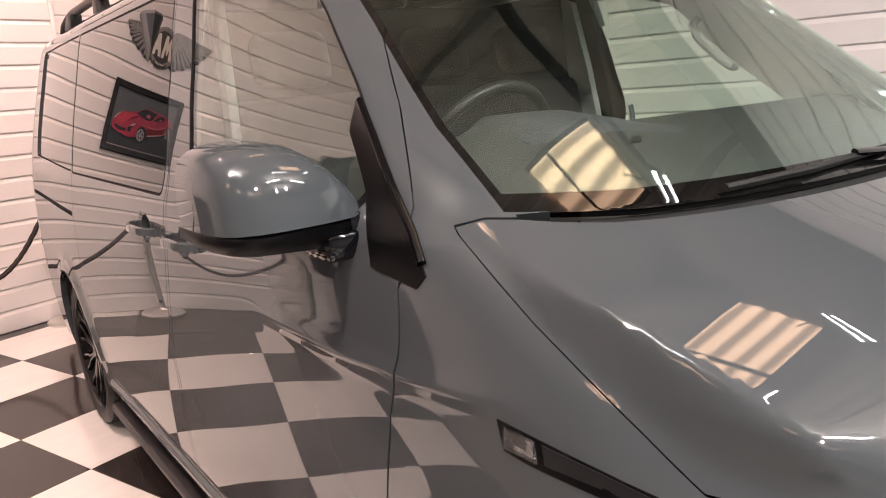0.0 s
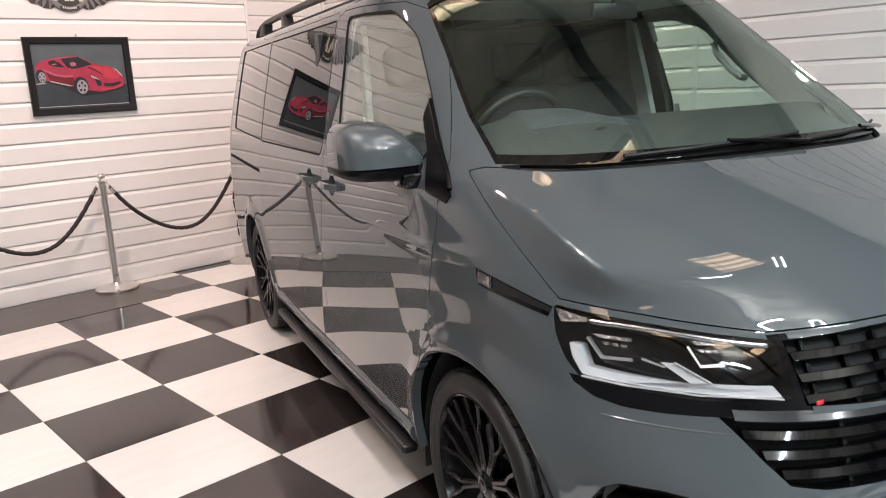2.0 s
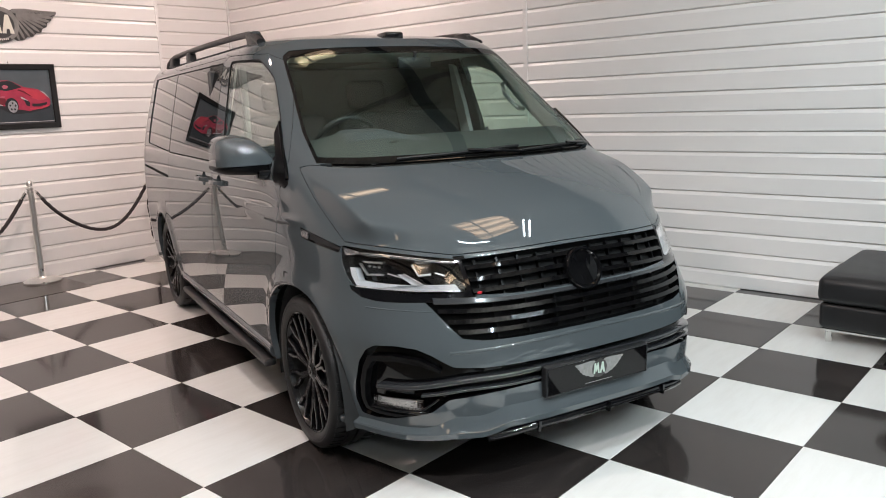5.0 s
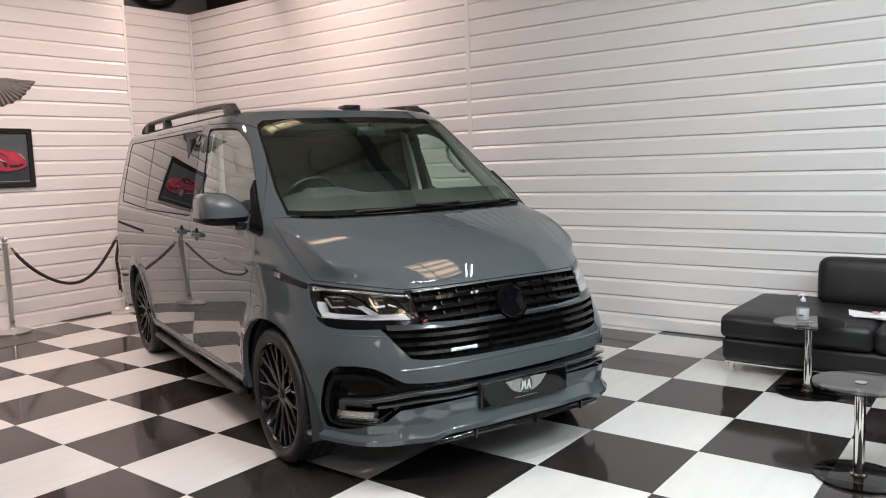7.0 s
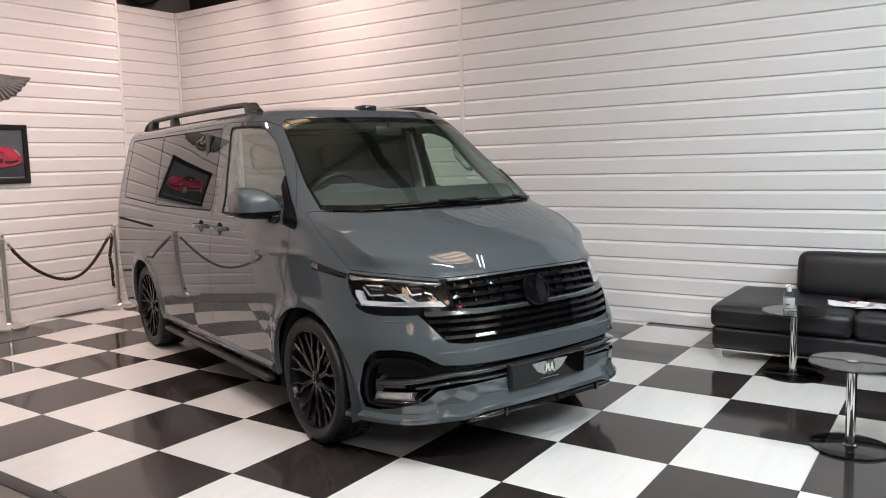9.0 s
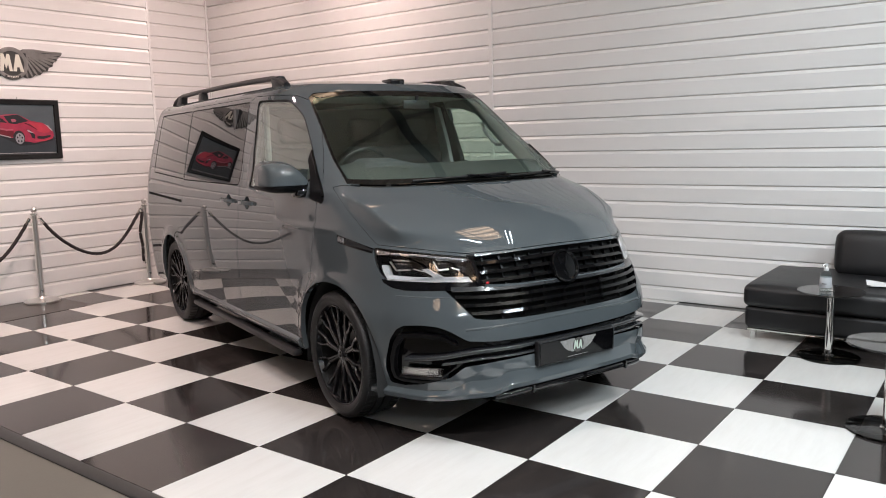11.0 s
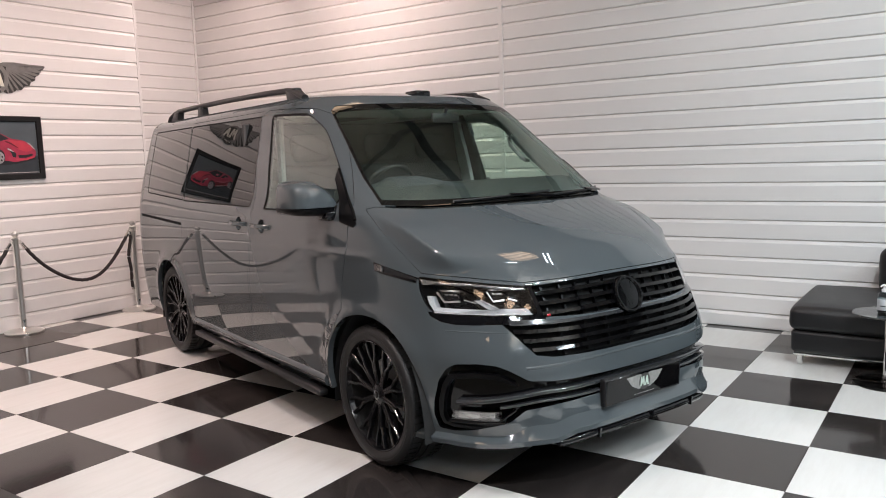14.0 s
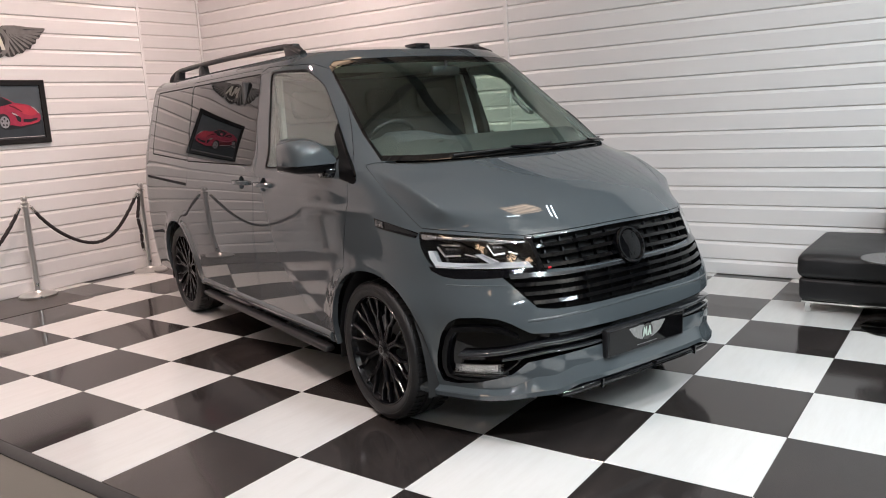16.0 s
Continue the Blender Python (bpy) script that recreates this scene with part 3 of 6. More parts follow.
def lid_rise(x, y, z):
    """How far the bonnet stands ahead of the plain curve: an almost flat lid with a soft crease that runs to the lamp and a tight shoulder along the wing."""
    edge = LID_EDGE(x)
    shoulder = 0.822 - 0.08 * max(0.0, y)
    ahead = smooth(0.05, 0.4, y)
    gate = smooth(edge - 0.01, edge + 0.1, z) * (1 - smooth(1.165, 1.252, z)) * (1 - smooth(shoulder - 0.012 - 0.03 * ahead, shoulder + 0.03, x))
    if gate <= 0 or y < -0.25:
        return 0.0
    off = x - 0.66 + 0.24 * y
    back = LID_BACK(x) + 0.09 * (off + math.hypot(off, 0.02)) - 0.09 * (math.hypot(0.66 - 0.24 * y, 0.02) - 0.66 + 0.24 * y)
    back += 0.055 * max(0.0, (1.1 - z) / 0.13) ** 2 * smooth(0.48, 0.8, x)
    return gate * (NOSE(z) - back * (0.92 + 0.08 * smooth(1.0, 1.09, z)) - y)


def skin(u, z, bumps=1.0):
    """A point of the right half of the body. u: 0 nose, 1 start of the flank, 2 tail, 3 middle of the back."""
    w, y0 = WIDE(z), SIDE0(z)
    if u <= 1:
        a = u * math.pi / 2
        y = y0 + (NOSE(z) - y0) * math.cos(a)
        x = w * math.sin(a) ** (2 / ROUND(z)) if u > 0 else 0.0
        y += lid_rise(x, y, z)
    elif u <= 2:
        y = y0 + (TAIL - y0) * (u - 1)
        x = w
    else:
        a = (u - 2) * math.pi / 2
        y = TAIL - (0.24 - 0.16 * smooth(1.0, 1.85, z)) * math.sin(a) ** 0.6
        x = w * math.cos(a) ** 0.35 if u < 3 else 0.0
    lean = smooth(0.75, 0.93, x / w)
    return (x + bumps * lean * relief(y, z) - 0.02 * smooth(-2.6, -3.9, y) * lean, y, z)


def u_side(y, z, longer=0.0):
    y0 = SIDE0(z)
    if y >= y0:
        return math.acos(min(1.0, (y - y0) / (NOSE(z) + longer - y0))) * 2 / math.pi
    return 1 + (y0 - y) / (y0 - TAIL)


def u_front(x, z):
    return math.asin(min(1.0, abs(x) / WIDE(z)) ** (ROUND(z) / 2)) * 2 / math.pi


VAN = pose(1.404, 0.247, 0, 0, 0, 161.1)
van = thing("van", VAN, "glossy mid-grey panel van with black wheels parked on checkerboard tiles", "van")


def normal(u, z, bumps=1.0):
    e = 0.004
    if u < 0.012:
        a = Vector((1, 0, 0))
    else:
        a = Vector(skin(u + e, z, bumps)) - Vector(skin(u - e, z, bumps))
    b = Vector(skin(u, z + e, bumps)) - Vector(skin(u, z - e, bumps))
    return b.cross(a).normalized()


def pane_lean(y, z):
    """The almost flat upper flank, with its windows."""
    n = normal(1.2, z, 0.0)
    return Vector((n.x, n.y + 0.05 * (y + 1.9), n.z * 0.85)).normalized()


def shade_normal(u, z):
    """The flanks stay flat right up to the tight turn into the wings; above the waist they follow the panes."""
    if 0.9 < u <= 2:
        k = smooth(0.9, 1.0, u) * smooth(1.16, 1.23, z) * (1 - smooth(1.785, 1.805, z))
        if k > 0:
            return (normal(u, z) * (1 - k) + pane_lean(skin(u, z)[1], z) * k).normalized()
    if 1.226 < z < 1.275 and u < 0.9:
        k = smooth(1.255, 1.275, z)
        return (normal(u, 1.226) * (1 - k) + normal(u, z) * k).normalized()
    if not 0.62 < u < 1:
        return normal(u, z)
    v = 1 - 0.38 * ((1 - u) / 0.38) ** 2.2
    return (normal(u, z) + normal(v, z, 0.0) - normal(u, z, 0.0)).normalized()


def on(u, z, off=0.0):
    return Vector(skin(u, z)) + normal(u, z) * off


def front(x, z, off=0.0):
    """A point of the van's face at x (either side) and z."""
    p = on(u_front(x, z), z, off)
    return Vector((p.x if x >= 0 else -p.x, p.y, p.z))


def side(y, z, off=0.0):
    return on(u_side(y, z), z, off)


def flat(u):
    """u as a length, for laying out the panels."""
    return 1.5 * u if u <= 1 else 1.5 + 3.4 * (u - 1) if u <= 2 else 4.9 + 1.1 * (u - 2)


def unflat(s):
    return s / 1.5 if s <= 1.5 else 1 + (s - 1.5) / 3.4 if s <= 4.9 else 2 + (s - 4.9) / 1.1


def F(x, z):
    return (flat(u_front(x, z)) if x > 0 else 0.0, z)


def S(y, z, blunt=1.0):
    """A point of the flank for the panel layout; ahead of the axle it is laid out for a nose 45 mm longer."""
    return (flat(u_side(y, z, blunt * 0.045 * smooth(0.0, 0.12, y) * (1 - smooth(0.95, 1.12, z)))), z)


def fine(points, step=0.03):
    out = []
    for i, p in enumerate(points):
        q = points[(i + 1) % len(points)]
        n = max(1, int(math.dist(p, q) / step))
        out += [(p[0] + (q[0] - p[0]) * k / n, p[1] + (q[1] - p[1]) * k / n) for k in range(n)]
    return out


def inset(points, d):
    """The outline moved inwards by d; points on the middle line stay on it."""
    n = len(points)
    area = sum(points[i - 1][0] * points[i][1] - points[i][0] * points[i - 1][1] for i in range(n))
    sgn = 1 if area > 0 else -1
    out = []
    for i in range(n):
        a, p, b = Vector(points[i - 1]), Vector(points[i]), Vector(points[(i + 1) % n])
        e1, e2 = (p - a).normalized(), (b - p).normalized()
        n1, n2 = Vector((-e1.y, e1.x)) * sgn, Vector((-e2.y, e2.x)) * sgn
        m = n1 + n2
        m = m / max(0.4, m.dot(n1)) if m.length > 1e-6 else n1
        q = p + m * d
        out.append((0.0 if p.x < 1e-6 else q.x, q.y))
    return out


def inside(p, poly):
    hit, n = False, len(poly)
    for i in range(n):
        (x1, y1), (x2, y2) = poly[i - 1], poly[i]
        if (y1 > p[1]) != (y2 > p[1]) and p[0] < (x2 - x1) * (p[1] - y1) / (y2 - y1) + x1:
            hit = not hit
    return hit


def arch_outline(yc, r):
    return [S(yc + r * math.cos(a), max(0.16, AXLE + r * math.sin(a)), 0.0) for a in [math.pi * k / 28 - 0.45 + k * 0.9 / 28 for k in range(29)]]


# outlines of panels, glass and openings on the right half
W1 = rounded([S(-1.24, 1.783), S(-0.87, 1.772), S(-0.69, 1.675), S(-0.42, 1.45), S(-0.30, 1.30), S(-0.36, 1.238), S(-1.168, 1.22)], 0.045)
W2 = rounded([S(-1.394, 1.785), S(-2.687, 1.785), S(-2.629, 1.232), S(-1.36, 1.228)], 0.03)
W3 = rounded([S(-2.702, 1.785), S(-3.66, 1.785), S(-3.63, 1.275), S(-2.643, 1.238)], 0.03)
W1_FAR = rounded([S(-1.42, 1.75), S(-1.2, 1.748), S(-1.0, 1.69), S(-0.88, 1.56), S(-0.62, 1.338), S(-0.51, 1.24), S(-1.42, 1.235)], 0.04)
WS = [F(0, 1.262), F(0.29, 1.262), F(0.6, 1.262), F(0.775, 1.27), (0.556 * 1.5, 1.4), (0.54 * 1.5, 1.6), (0.538 * 1.5, 1.7), (0.535 * 1.5, 1.78), F(0.63, 1.808), F(0.5, 1.815), F(0.37, 1.818), F(0, 1.824)]
BONNET = [F(0, 0.944), F(0.15, 0.943), F(0.3, 0.941), F(0.43, 0.939), F(0.53, 0.936), F(0.62, 0.948), F(0.72, 0.962), S(0.3, 0.974, 0.0), S(0.26, 1.0, 0.0), S(0.165, 1.062, 0.0), S(0.1, 1.1015, 0.0), S(0.04, 1.137, 0.0), S(-0.04, 1.185, 0.0),
          S(-0.1, 1.221, 0.0), S(-0.135, 1.242, 0.0), S(-0.15, 1.254, 0.0), F(0.8, 1.264), F(0.765, 1.262), F(0.72, 1.255), F(0.66, 1.25), F(0.6, 1.249), F(0.29, 1.249), F(0, 1.249)]
SCUTTLE = [F(0, 1.2485), F(0.29, 1.2485), F(0.6, 1.2485), F(0.67, 1.25), F(0.74, 1.2565), F(0.765, 1.261), F(0.765, 1.266), F(0.7, 1.268), F(0.6, 1.27), F(0.29, 1.27), F(0, 1.27)]
LAMP = rounded([S(0.312, 0.962), F(0.7, 0.945), F(0.6, 0.932), F(0.523, 0.922), F(0.517, 0.805), F(0.6, 0.799), F(0.7, 0.799), S(0.424, 0.803), S(0.375, 0.84), S(0.335, 0.9)], 0.02, 3)
GRILLE = [F(0, 0.934), F(0.3, 0.931), F(0.508, 0.922), F(0.5, 0.792), F(0.3, 0.782), F(0, 0.778)]
LOWER = [F(0, 0.762), F(0.3, 0.764), F(0.52, 0.772), F(0.66, 0.768), F(0.61, 0.69), F(0.57, 0.638), F(0.5, 0.625), F(0.3, 0.618), F(0, 0.614)]
INTAKE = rounded([F(0, 0.512), F(0.32, 0.518), F(0.5, 0.522), F(0.612, 0.532), F(0.682, 0.58), F(0.721, 0.6), F(0.774, 0.606), F(0.826, 0.598), S(0.525, 0.575), S(0.485, 0.52), S(0.46, 0.42), S(0.452, 0.36), S(0.465, 0.292), S(0.53, 0.286),
                  F(0.78, 0.302), F(0.726, 0.331), F(0.683, 0.352), F(0.632, 0.405), F(0.5, 0.42), F(0.33, 0.428), F(0, 0.428)], 0.012, 2)
INTAKE = [(0.0, 0.512) if k == 0 else p for k, p in enumerate([q for q in INTAKE if q[0] > 0.004])]
INTAKE = [(0.0, 0.512)] + INTAKE[1:] + [(0.0, 0.428)]
BAND = [S(0.392, 0.81), S(0.405, 0.793), S(0.464, 0.770), F(0.791, 0.762), F(0.744, 0.763), F(0.656, 0.768), F(0.52, 0.776), F(0.49, 0.778), F(0.495, 0.934), F(0.535, 0.932), F(0.535, 0.81), F(0.7, 0.806)]
UNDER_FRONT = [(0, 0.1), (0, 0.30), F(0.4, 0.30), F(0.48, 0.276), F(0.6, 0.264), F(0.78, 0.242), S(0.46, 0.238), S(0.36, 0.242), S(0.3, 0.242), S(0.3, 0.1)]
MARKER = [S(0.028, 1.012), S(0.05, 0.972), S(0.10, 0.963), S(0.312, 0.932), S(0.318, 0.955), S(0.2, 0.98)]
DOOR = [S(-0.19, 1.16), S(-0.19, 0.96), S(-0.205, 0.757), S(-0.25, 0.7), S(-0.39, 0.56), S(-0.452, 0.4), S(-0.455, 0.325), S(-1.415, 0.325), S(-1.4, 0.6), S(-1.375, 0.86), S(-1.33, 1.06), S(-1.318, 1.21), S(-1.345, 1.5), S(-1.375, 1.795),
        S(-1.31, 1.815), S(-0.86, 1.80), S(-0.70, 1.745), S(-0.55, 1.62), S(-0.36, 1.44), S(-0.22, 1.28)]
SLIDER = [S(-1.337, 1.21), S(-1.349, 1.06), S(-1.394, 0.86), S(-1.419, 0.6), S(-1.434, 0.325), S(-2.49, 0.325), S(-2.53, 0.5), S(-2.56, 0.62), S(-2.65, 0.74), S(-2.664, 1.0), S(-2.635, 1.21), S(-2.695, 1.81), S(-1.395, 1.815)]
RAIL = [S(-2.672, 1.052), S(-3.8, 1.075), S(-3.8, 1.095), S(-2.672, 1.072)]
SAIL = [S(-0.44, 1.455), S(-0.285, 1.33), S(-0.145, 1.185), S(-0.155, 1.166), S(-0.255, 1.19), S(-0.28, 1.235), S(-0.315, 1.305), S(-0.41, 1.4)]
CUP_F, CUP_S = ([S(yc + 0.05 * math.cos(a), 1.122 + 0.042 * math.sin(a)) for a in [math.pi * k / 9 for k in range(18)]] for yc in (-1.175, -1.53))
ARCH_F, ARCH_R = arch_outline(0.0, ARCH), arch_outline(-WHEELBASE, ARCH)
UNDER = [S(-0.3, 0.1), S(-0.3, 0.30), S(-2.7, 0.30), S(-2.7, 0.1)]
UNDER_BACK = [S(-3.3, 0.1), S(-3.3, 0.28), (6.0, 0.28), (6.0, 0.1)]

# the order decides which outline wins; each is (name, outline, material, thickness, gap)
PANELS = [("", ARCH_F, None, 0, 0), ("", ARCH_R, None, 0, 0), ("", UNDER, None, 0, 0), ("", UNDER_BACK, None, 0, 0), ("", UNDER_FRONT, None, 0, 0),
          ("marker_strip", MARKER, GLOSS_BLACK, 0.012, 0), ("lamp_glass", LAMP, LAMP_GLASS, 0.003, 0), ("grille", GRILLE, None, 0, 0), ("lower", LOWER, None, 0, 0), ("intake", INTAKE, None, 0, 0), ("band", BAND, GLOSS_BLACK, 0.012, 0), ("cup_f", CUP_F, None, 0, 0), ("cup_s", CUP_S, None, 0, 0),
          ("windscreen", WS, SCREEN, 0.005, 0.027), ("", SCUTTLE, None, 0, 0), ("sail_panel", SAIL, GLOSS_BLACK, 0.012, 0),
          ("front_window", W1, CLEAR, 0.004, 0.01), ("middle_window", W2, PRIVACY, 0.004, 0.008), ("rear_window", W3, PRIVACY, 0.004, 0.008),
          ("rail", RAIL, None, 0, 0), ("bonnet", BONNET, PAINT, 0.014, 0.003), ("front_door", DOOR, PAINT, 0.03, 0.0035), ("sliding_door", SLIDER, PAINT, 0.03, 0.0035)]


def lay_out():
    xs = [0.02 * k for k in range(45)]
    xs = sorted(xs + [0.71 + 0.02 * k for k in range(9)])
    us = [u_front(x, 0.9) for x in xs]
    us += [us[-1] + (1 - us[-1]) * k / 12 for k in range(1, 12)] + [1 + k / 66 for k in range(67)] + [2 + k / 9 for k in range(1, 10)]
    zs, z = [], 0.2
    while z < 1.869:
        zs.append(z)
        z += 0.009 if 0.93 < z < 1.26 else 0.03
    zs.append(1.87)
    pts, edges = [(flat(u), z) for u in us for z in zs], []
    for yc in (0.0, -WHEELBASE):
        for r in (ARCH + 0.012, ARCH + 0.03, ARCH + 0.055, ARCH + 0.085):
            pts += [S(yc + r * math.cos(a), AXLE + r * math.sin(a), 0.0) for a in [math.pi * k / 30 for k in range(31)]]
    for dx in (-0.03, -0.015, -0.006, 0.006, 0.015, 0.03):
        pts += [F(0.505 + dx, 0.95 + 0.006 * k) for k in range(24)]
    rings = []
    for name, outline, mat, thick, gap in PANELS:
        rings.append(fine(outline))
        if gap:
            rings.append(fine(inset(outline, gap)))
    rings.append(fine(W1_FAR))
    for ring in rings:
        a = len(pts)
        pts += ring
        edges += [(a + k, a + (k + 1) % len(ring)) for k in range(len(ring))]
    return pts, edges


pts, edges = lay_out()
from mathutils.geometry import delaunay_2d_cdt
flat_pts, _, tris, _, _, _ = delaunay_2d_cdt([Vector(p) for p in pts], edges, [], 0, 1e-5, False)
groups, far = {}, {}
tests = [(n, fine(o), fine(inset(o, g)) if g else None, (min(p[0] for p in o), max(p[0] for p in o), min(p[1] for p in o), max(p[1] for p in o))) for n, o, m, t, g in PANELS]
for t in tris:
    cx, cz = sum(flat_pts[i].x for i in t) / 3, sum(flat_pts[i].y for i in t) / 3
    if cz < 0.199 or cz > 1.8705 or cx < 0 or cx > 6.0:
        continue
    found = "body"
    for n, o, inner, (a, b, c, d) in tests:
        if a <= cx <= b and c <= cz <= d and inside((cx, cz), o):
            found = n
            if inner and not inside((cx, cz), inner):
                found = {"windscreen": "windscreen_border", "front_window": "window_seal", "middle_window": "window_seal", "rear_window": "window_seal"}.get(n, "")
            break
    # the front window on the far side has its own outline
    if inside((cx, cz), W1_FAR):
        far.setdefault("front_window", []).append(tuple(t))
    elif found == "front_window" or found == "window_seal" and inside((cx, cz), W1):
        far.setdefault("front_door", []).append(tuple(t))
    elif found in ("front_door", "sliding_door", "window_seal"):
        far.setdefault(found, []).append(tuple(t))
    if found:
        groups.setdefault(found, []).append(tuple(t))
place = [Vector(skin(min(3.0, unflat(max(0.0, p.x))), p.y)) for p in flat_pts]
norms = [shade_normal(min(2.99, unflat(max(0.0, p.x))), p.y) for p in flat_pts]


def panel(name, faces, mats, thick, parent, sides, label="", sink=0.0, sheen=None):
    """A shaped sheet from a set of triangles: outer skin, inner skin and edges. sides: +1 right half, -1 left half."""
    verts, outs, slots, cn = [], [], [], []
    for s in sides:
        ids = sorted({i for f in faces for i in f})
        at = {i: len(verts) + k for k, i in enumerate(ids)}
        n = len(ids)
        flip = Vector((s, 1, 1))
        nn = {i: norms[i] * flip for i in ids}
        sn = {i: sheen(flat_pts[i]) * flip for i in ids} if sheen else nn
        verts += [place[i] * flip - nn[i] * sink for i in ids] + [place[i] * flip - nn[i] * (thick + sink) for i in ids]
        count = {}
        for f in faces:
            g = f[::-1] if s > 0 else f
            outs.append([at[i] for i in g])
            cn += [sn[i] for i in g]
            slots.append(0)
            outs.append([at[i] + n for i in g[::-1]])
            cn += [-sn[i] for i in g[::-1]]
            slots.append(1 if len(mats) > 1 else 0)
            for k in range(3):
                count[(g[k], g[(k + 1) % 3])] = 1
        for a, b in list(count):
            if (b, a) not in count and not (len(sides) == 2 and abs(place[a].x) < 1e-4 and abs(place[b].x) < 1e-4):
                q = [at[b], at[a], at[a] + n, at[b] + n]
                m = (verts[q[1]] - verts[q[0]]).cross(verts[q[2]] - verts[q[0]]).normalized()
                outs.append(q)
                cn += [m] * 4
                slots.append(0)
    ob = raw(name, verts, outs, mats, parent, label, slots)
    ob.data.normals_split_custom_set([tuple(v) for v in cn])
    return ob


def screen_sheen(p):
    """The windscreen bends only gently from side to side."""
    n = normal(unflat(max(0.0, p.x)) * 0.7, p.y)
    return (n + Vector((0, 0.09 * (1 - smooth(1.3, 1.6, p.y)), 0))).normalized()


def pane_sheen(p):
    """Side windows are almost flat panes."""
    return pane_lean(skin(unflat(max(0.0, p.x)), p.y)[1], p.y)


DOORS = {}
panel("body", groups["body"], [PAINT, PALE_TRIM], 0.03, van, (1, -1), "glossy mid-grey painted body shell")
panel("bonnet", groups["bonnet"], [PAINT, TRIM], 0.014, van, (1, -1), "smooth grey bonnet reflecting roof lights")
windscreen = panel("windscreen", groups["windscreen"], [SCREEN], 0.004, van, (1, -1), "raked clear windscreen", 0.002, screen_sheen)
windscreen.visible_shadow = False
panel("border", groups["windscreen_border"], [FRIT, SEAL], 0.012, windscreen, (1, -1), "gloss black windscreen surround", 0.0022, screen_sheen)
for s in (1, -1):
    panel("lamp_band", groups["band"], [GLOSS_BLACK, MATT_BLACK], 0.012, van, (s,), "gloss black band under the headlight", 0.003)
    panel("marker_strip", groups["marker_strip"], [GLOSS_BLACK, GLOSS_BLACK], 0.012, van, (s,), "gloss black strip behind the headlight", -0.002)
    panel("sail_panel", groups["sail_panel"], [DEEP_BLACK, SATIN_BLACK], 0.014, van, (s,), "gloss black mirror mounting panel", -0.004)
    own = groups if s > 0 else far
    part("sail_ridge", tube([Vector((s, 1, 1)) * side(y, z, 0.006) for y, z in ((-0.43, 1.449), (-0.36, 1.39), (-0.285, 1.322), (-0.2, 1.242), (-0.158, 1.2))], 0.008, 10), GRILLE_BLACK, van, "gloss black raised edge of the mirror panel")
    door = panel("front_door", own["front_door"], [PAINT, TRIM if s > 0 else PALE_TRIM], 0.03, van, (s,), "grey front door")
    slider = panel("sliding_door", own["sliding_door"], [PAINT, TRIM], 0.03, van, (s,), "grey sliding side door")
    DOORS[s] = (door, slider)
    w = panel("window", own["front_window"], [CLEAR], 0.004, door, (s,), "clear front side window", 0.004, pane_sheen)
    w.visible_shadow = False
    panel("window", groups["middle_window"], [PRIVACY], 0.004, slider, (s,), "dark privacy glass", 0.001, pane_sheen)
    panel("rear_side_window", groups["rear_window"], [PRIVACY], 0.004, van, (s,), "dark privacy glass", 0.001, pane_sheen)
    panel("window_seal", own["window_seal"], [SEAL, SEAL], 0.014, van, (s,), "black rubber window seals", 0.001)

# roof: a shallow dome over the top outline
bm = bmesh.new()
ring_u = [u_front(0.05 * k, 1.87) for k in range(14)] + [0.6 + 0.4 * k / 10 for k in range(11)] + [1 + k / 30 for k in range(1, 31)] + [2 + k / 8 for k in range(1, 9)]
ring_u = sorted({round(u, 5) for u in ring_u})
rim_pts = [Vector(skin(u, 1.87)) for u in ring_u]
rim_pts = rim_pts + [Vector((-p.x, p.y, p.z)) for p in rim_pts[-2:0:-1]]
rings = []
for r in (1.0, 0.985, 0.96, 0.92, 0.86, 0.78, 0.66, 0.5, 0.3, 0.0):
    rings.append([bm.verts.new((p.x * r, p.y * r + max(-3.3, min(-1.5, p.y)) * (1 - r), 1.87 + 0.055 * (1 - r ** 3.2))) for p in rim_pts])
n = len(rim_pts)
for a, b in zip(rings, rings[1:]):
    for k in range(n):
        bm.faces.new([a[k], a[(k + 1) % n], b[(k + 1) % n], b[k]])
bmesh.ops.remove_doubles(bm, verts=bm.verts, dist=1e-4)
bmesh.ops.recalc_face_normals(bm, faces=bm.faces)
if sum(f.normal.z for f in bm.faces) < 0:
    bmesh.ops.reverse_faces(bm, faces=bm.faces)
low = bmesh.ops.duplicate(bm, geom=bm.faces)
for v in [g for g in low["geom"] if isinstance(g, bmesh.types.BMVert)]:
    v.co.z -= 0.03
part("roof", bm, PAINT, van, "grey van roof")

# ---- van: face, lamps, trim, wheels, cabin ----


def at_flat(s, z, off, sgn=1):
    p = on(unflat(s), z, off)
    return Vector((p.x * sgn, p.y, p.z))


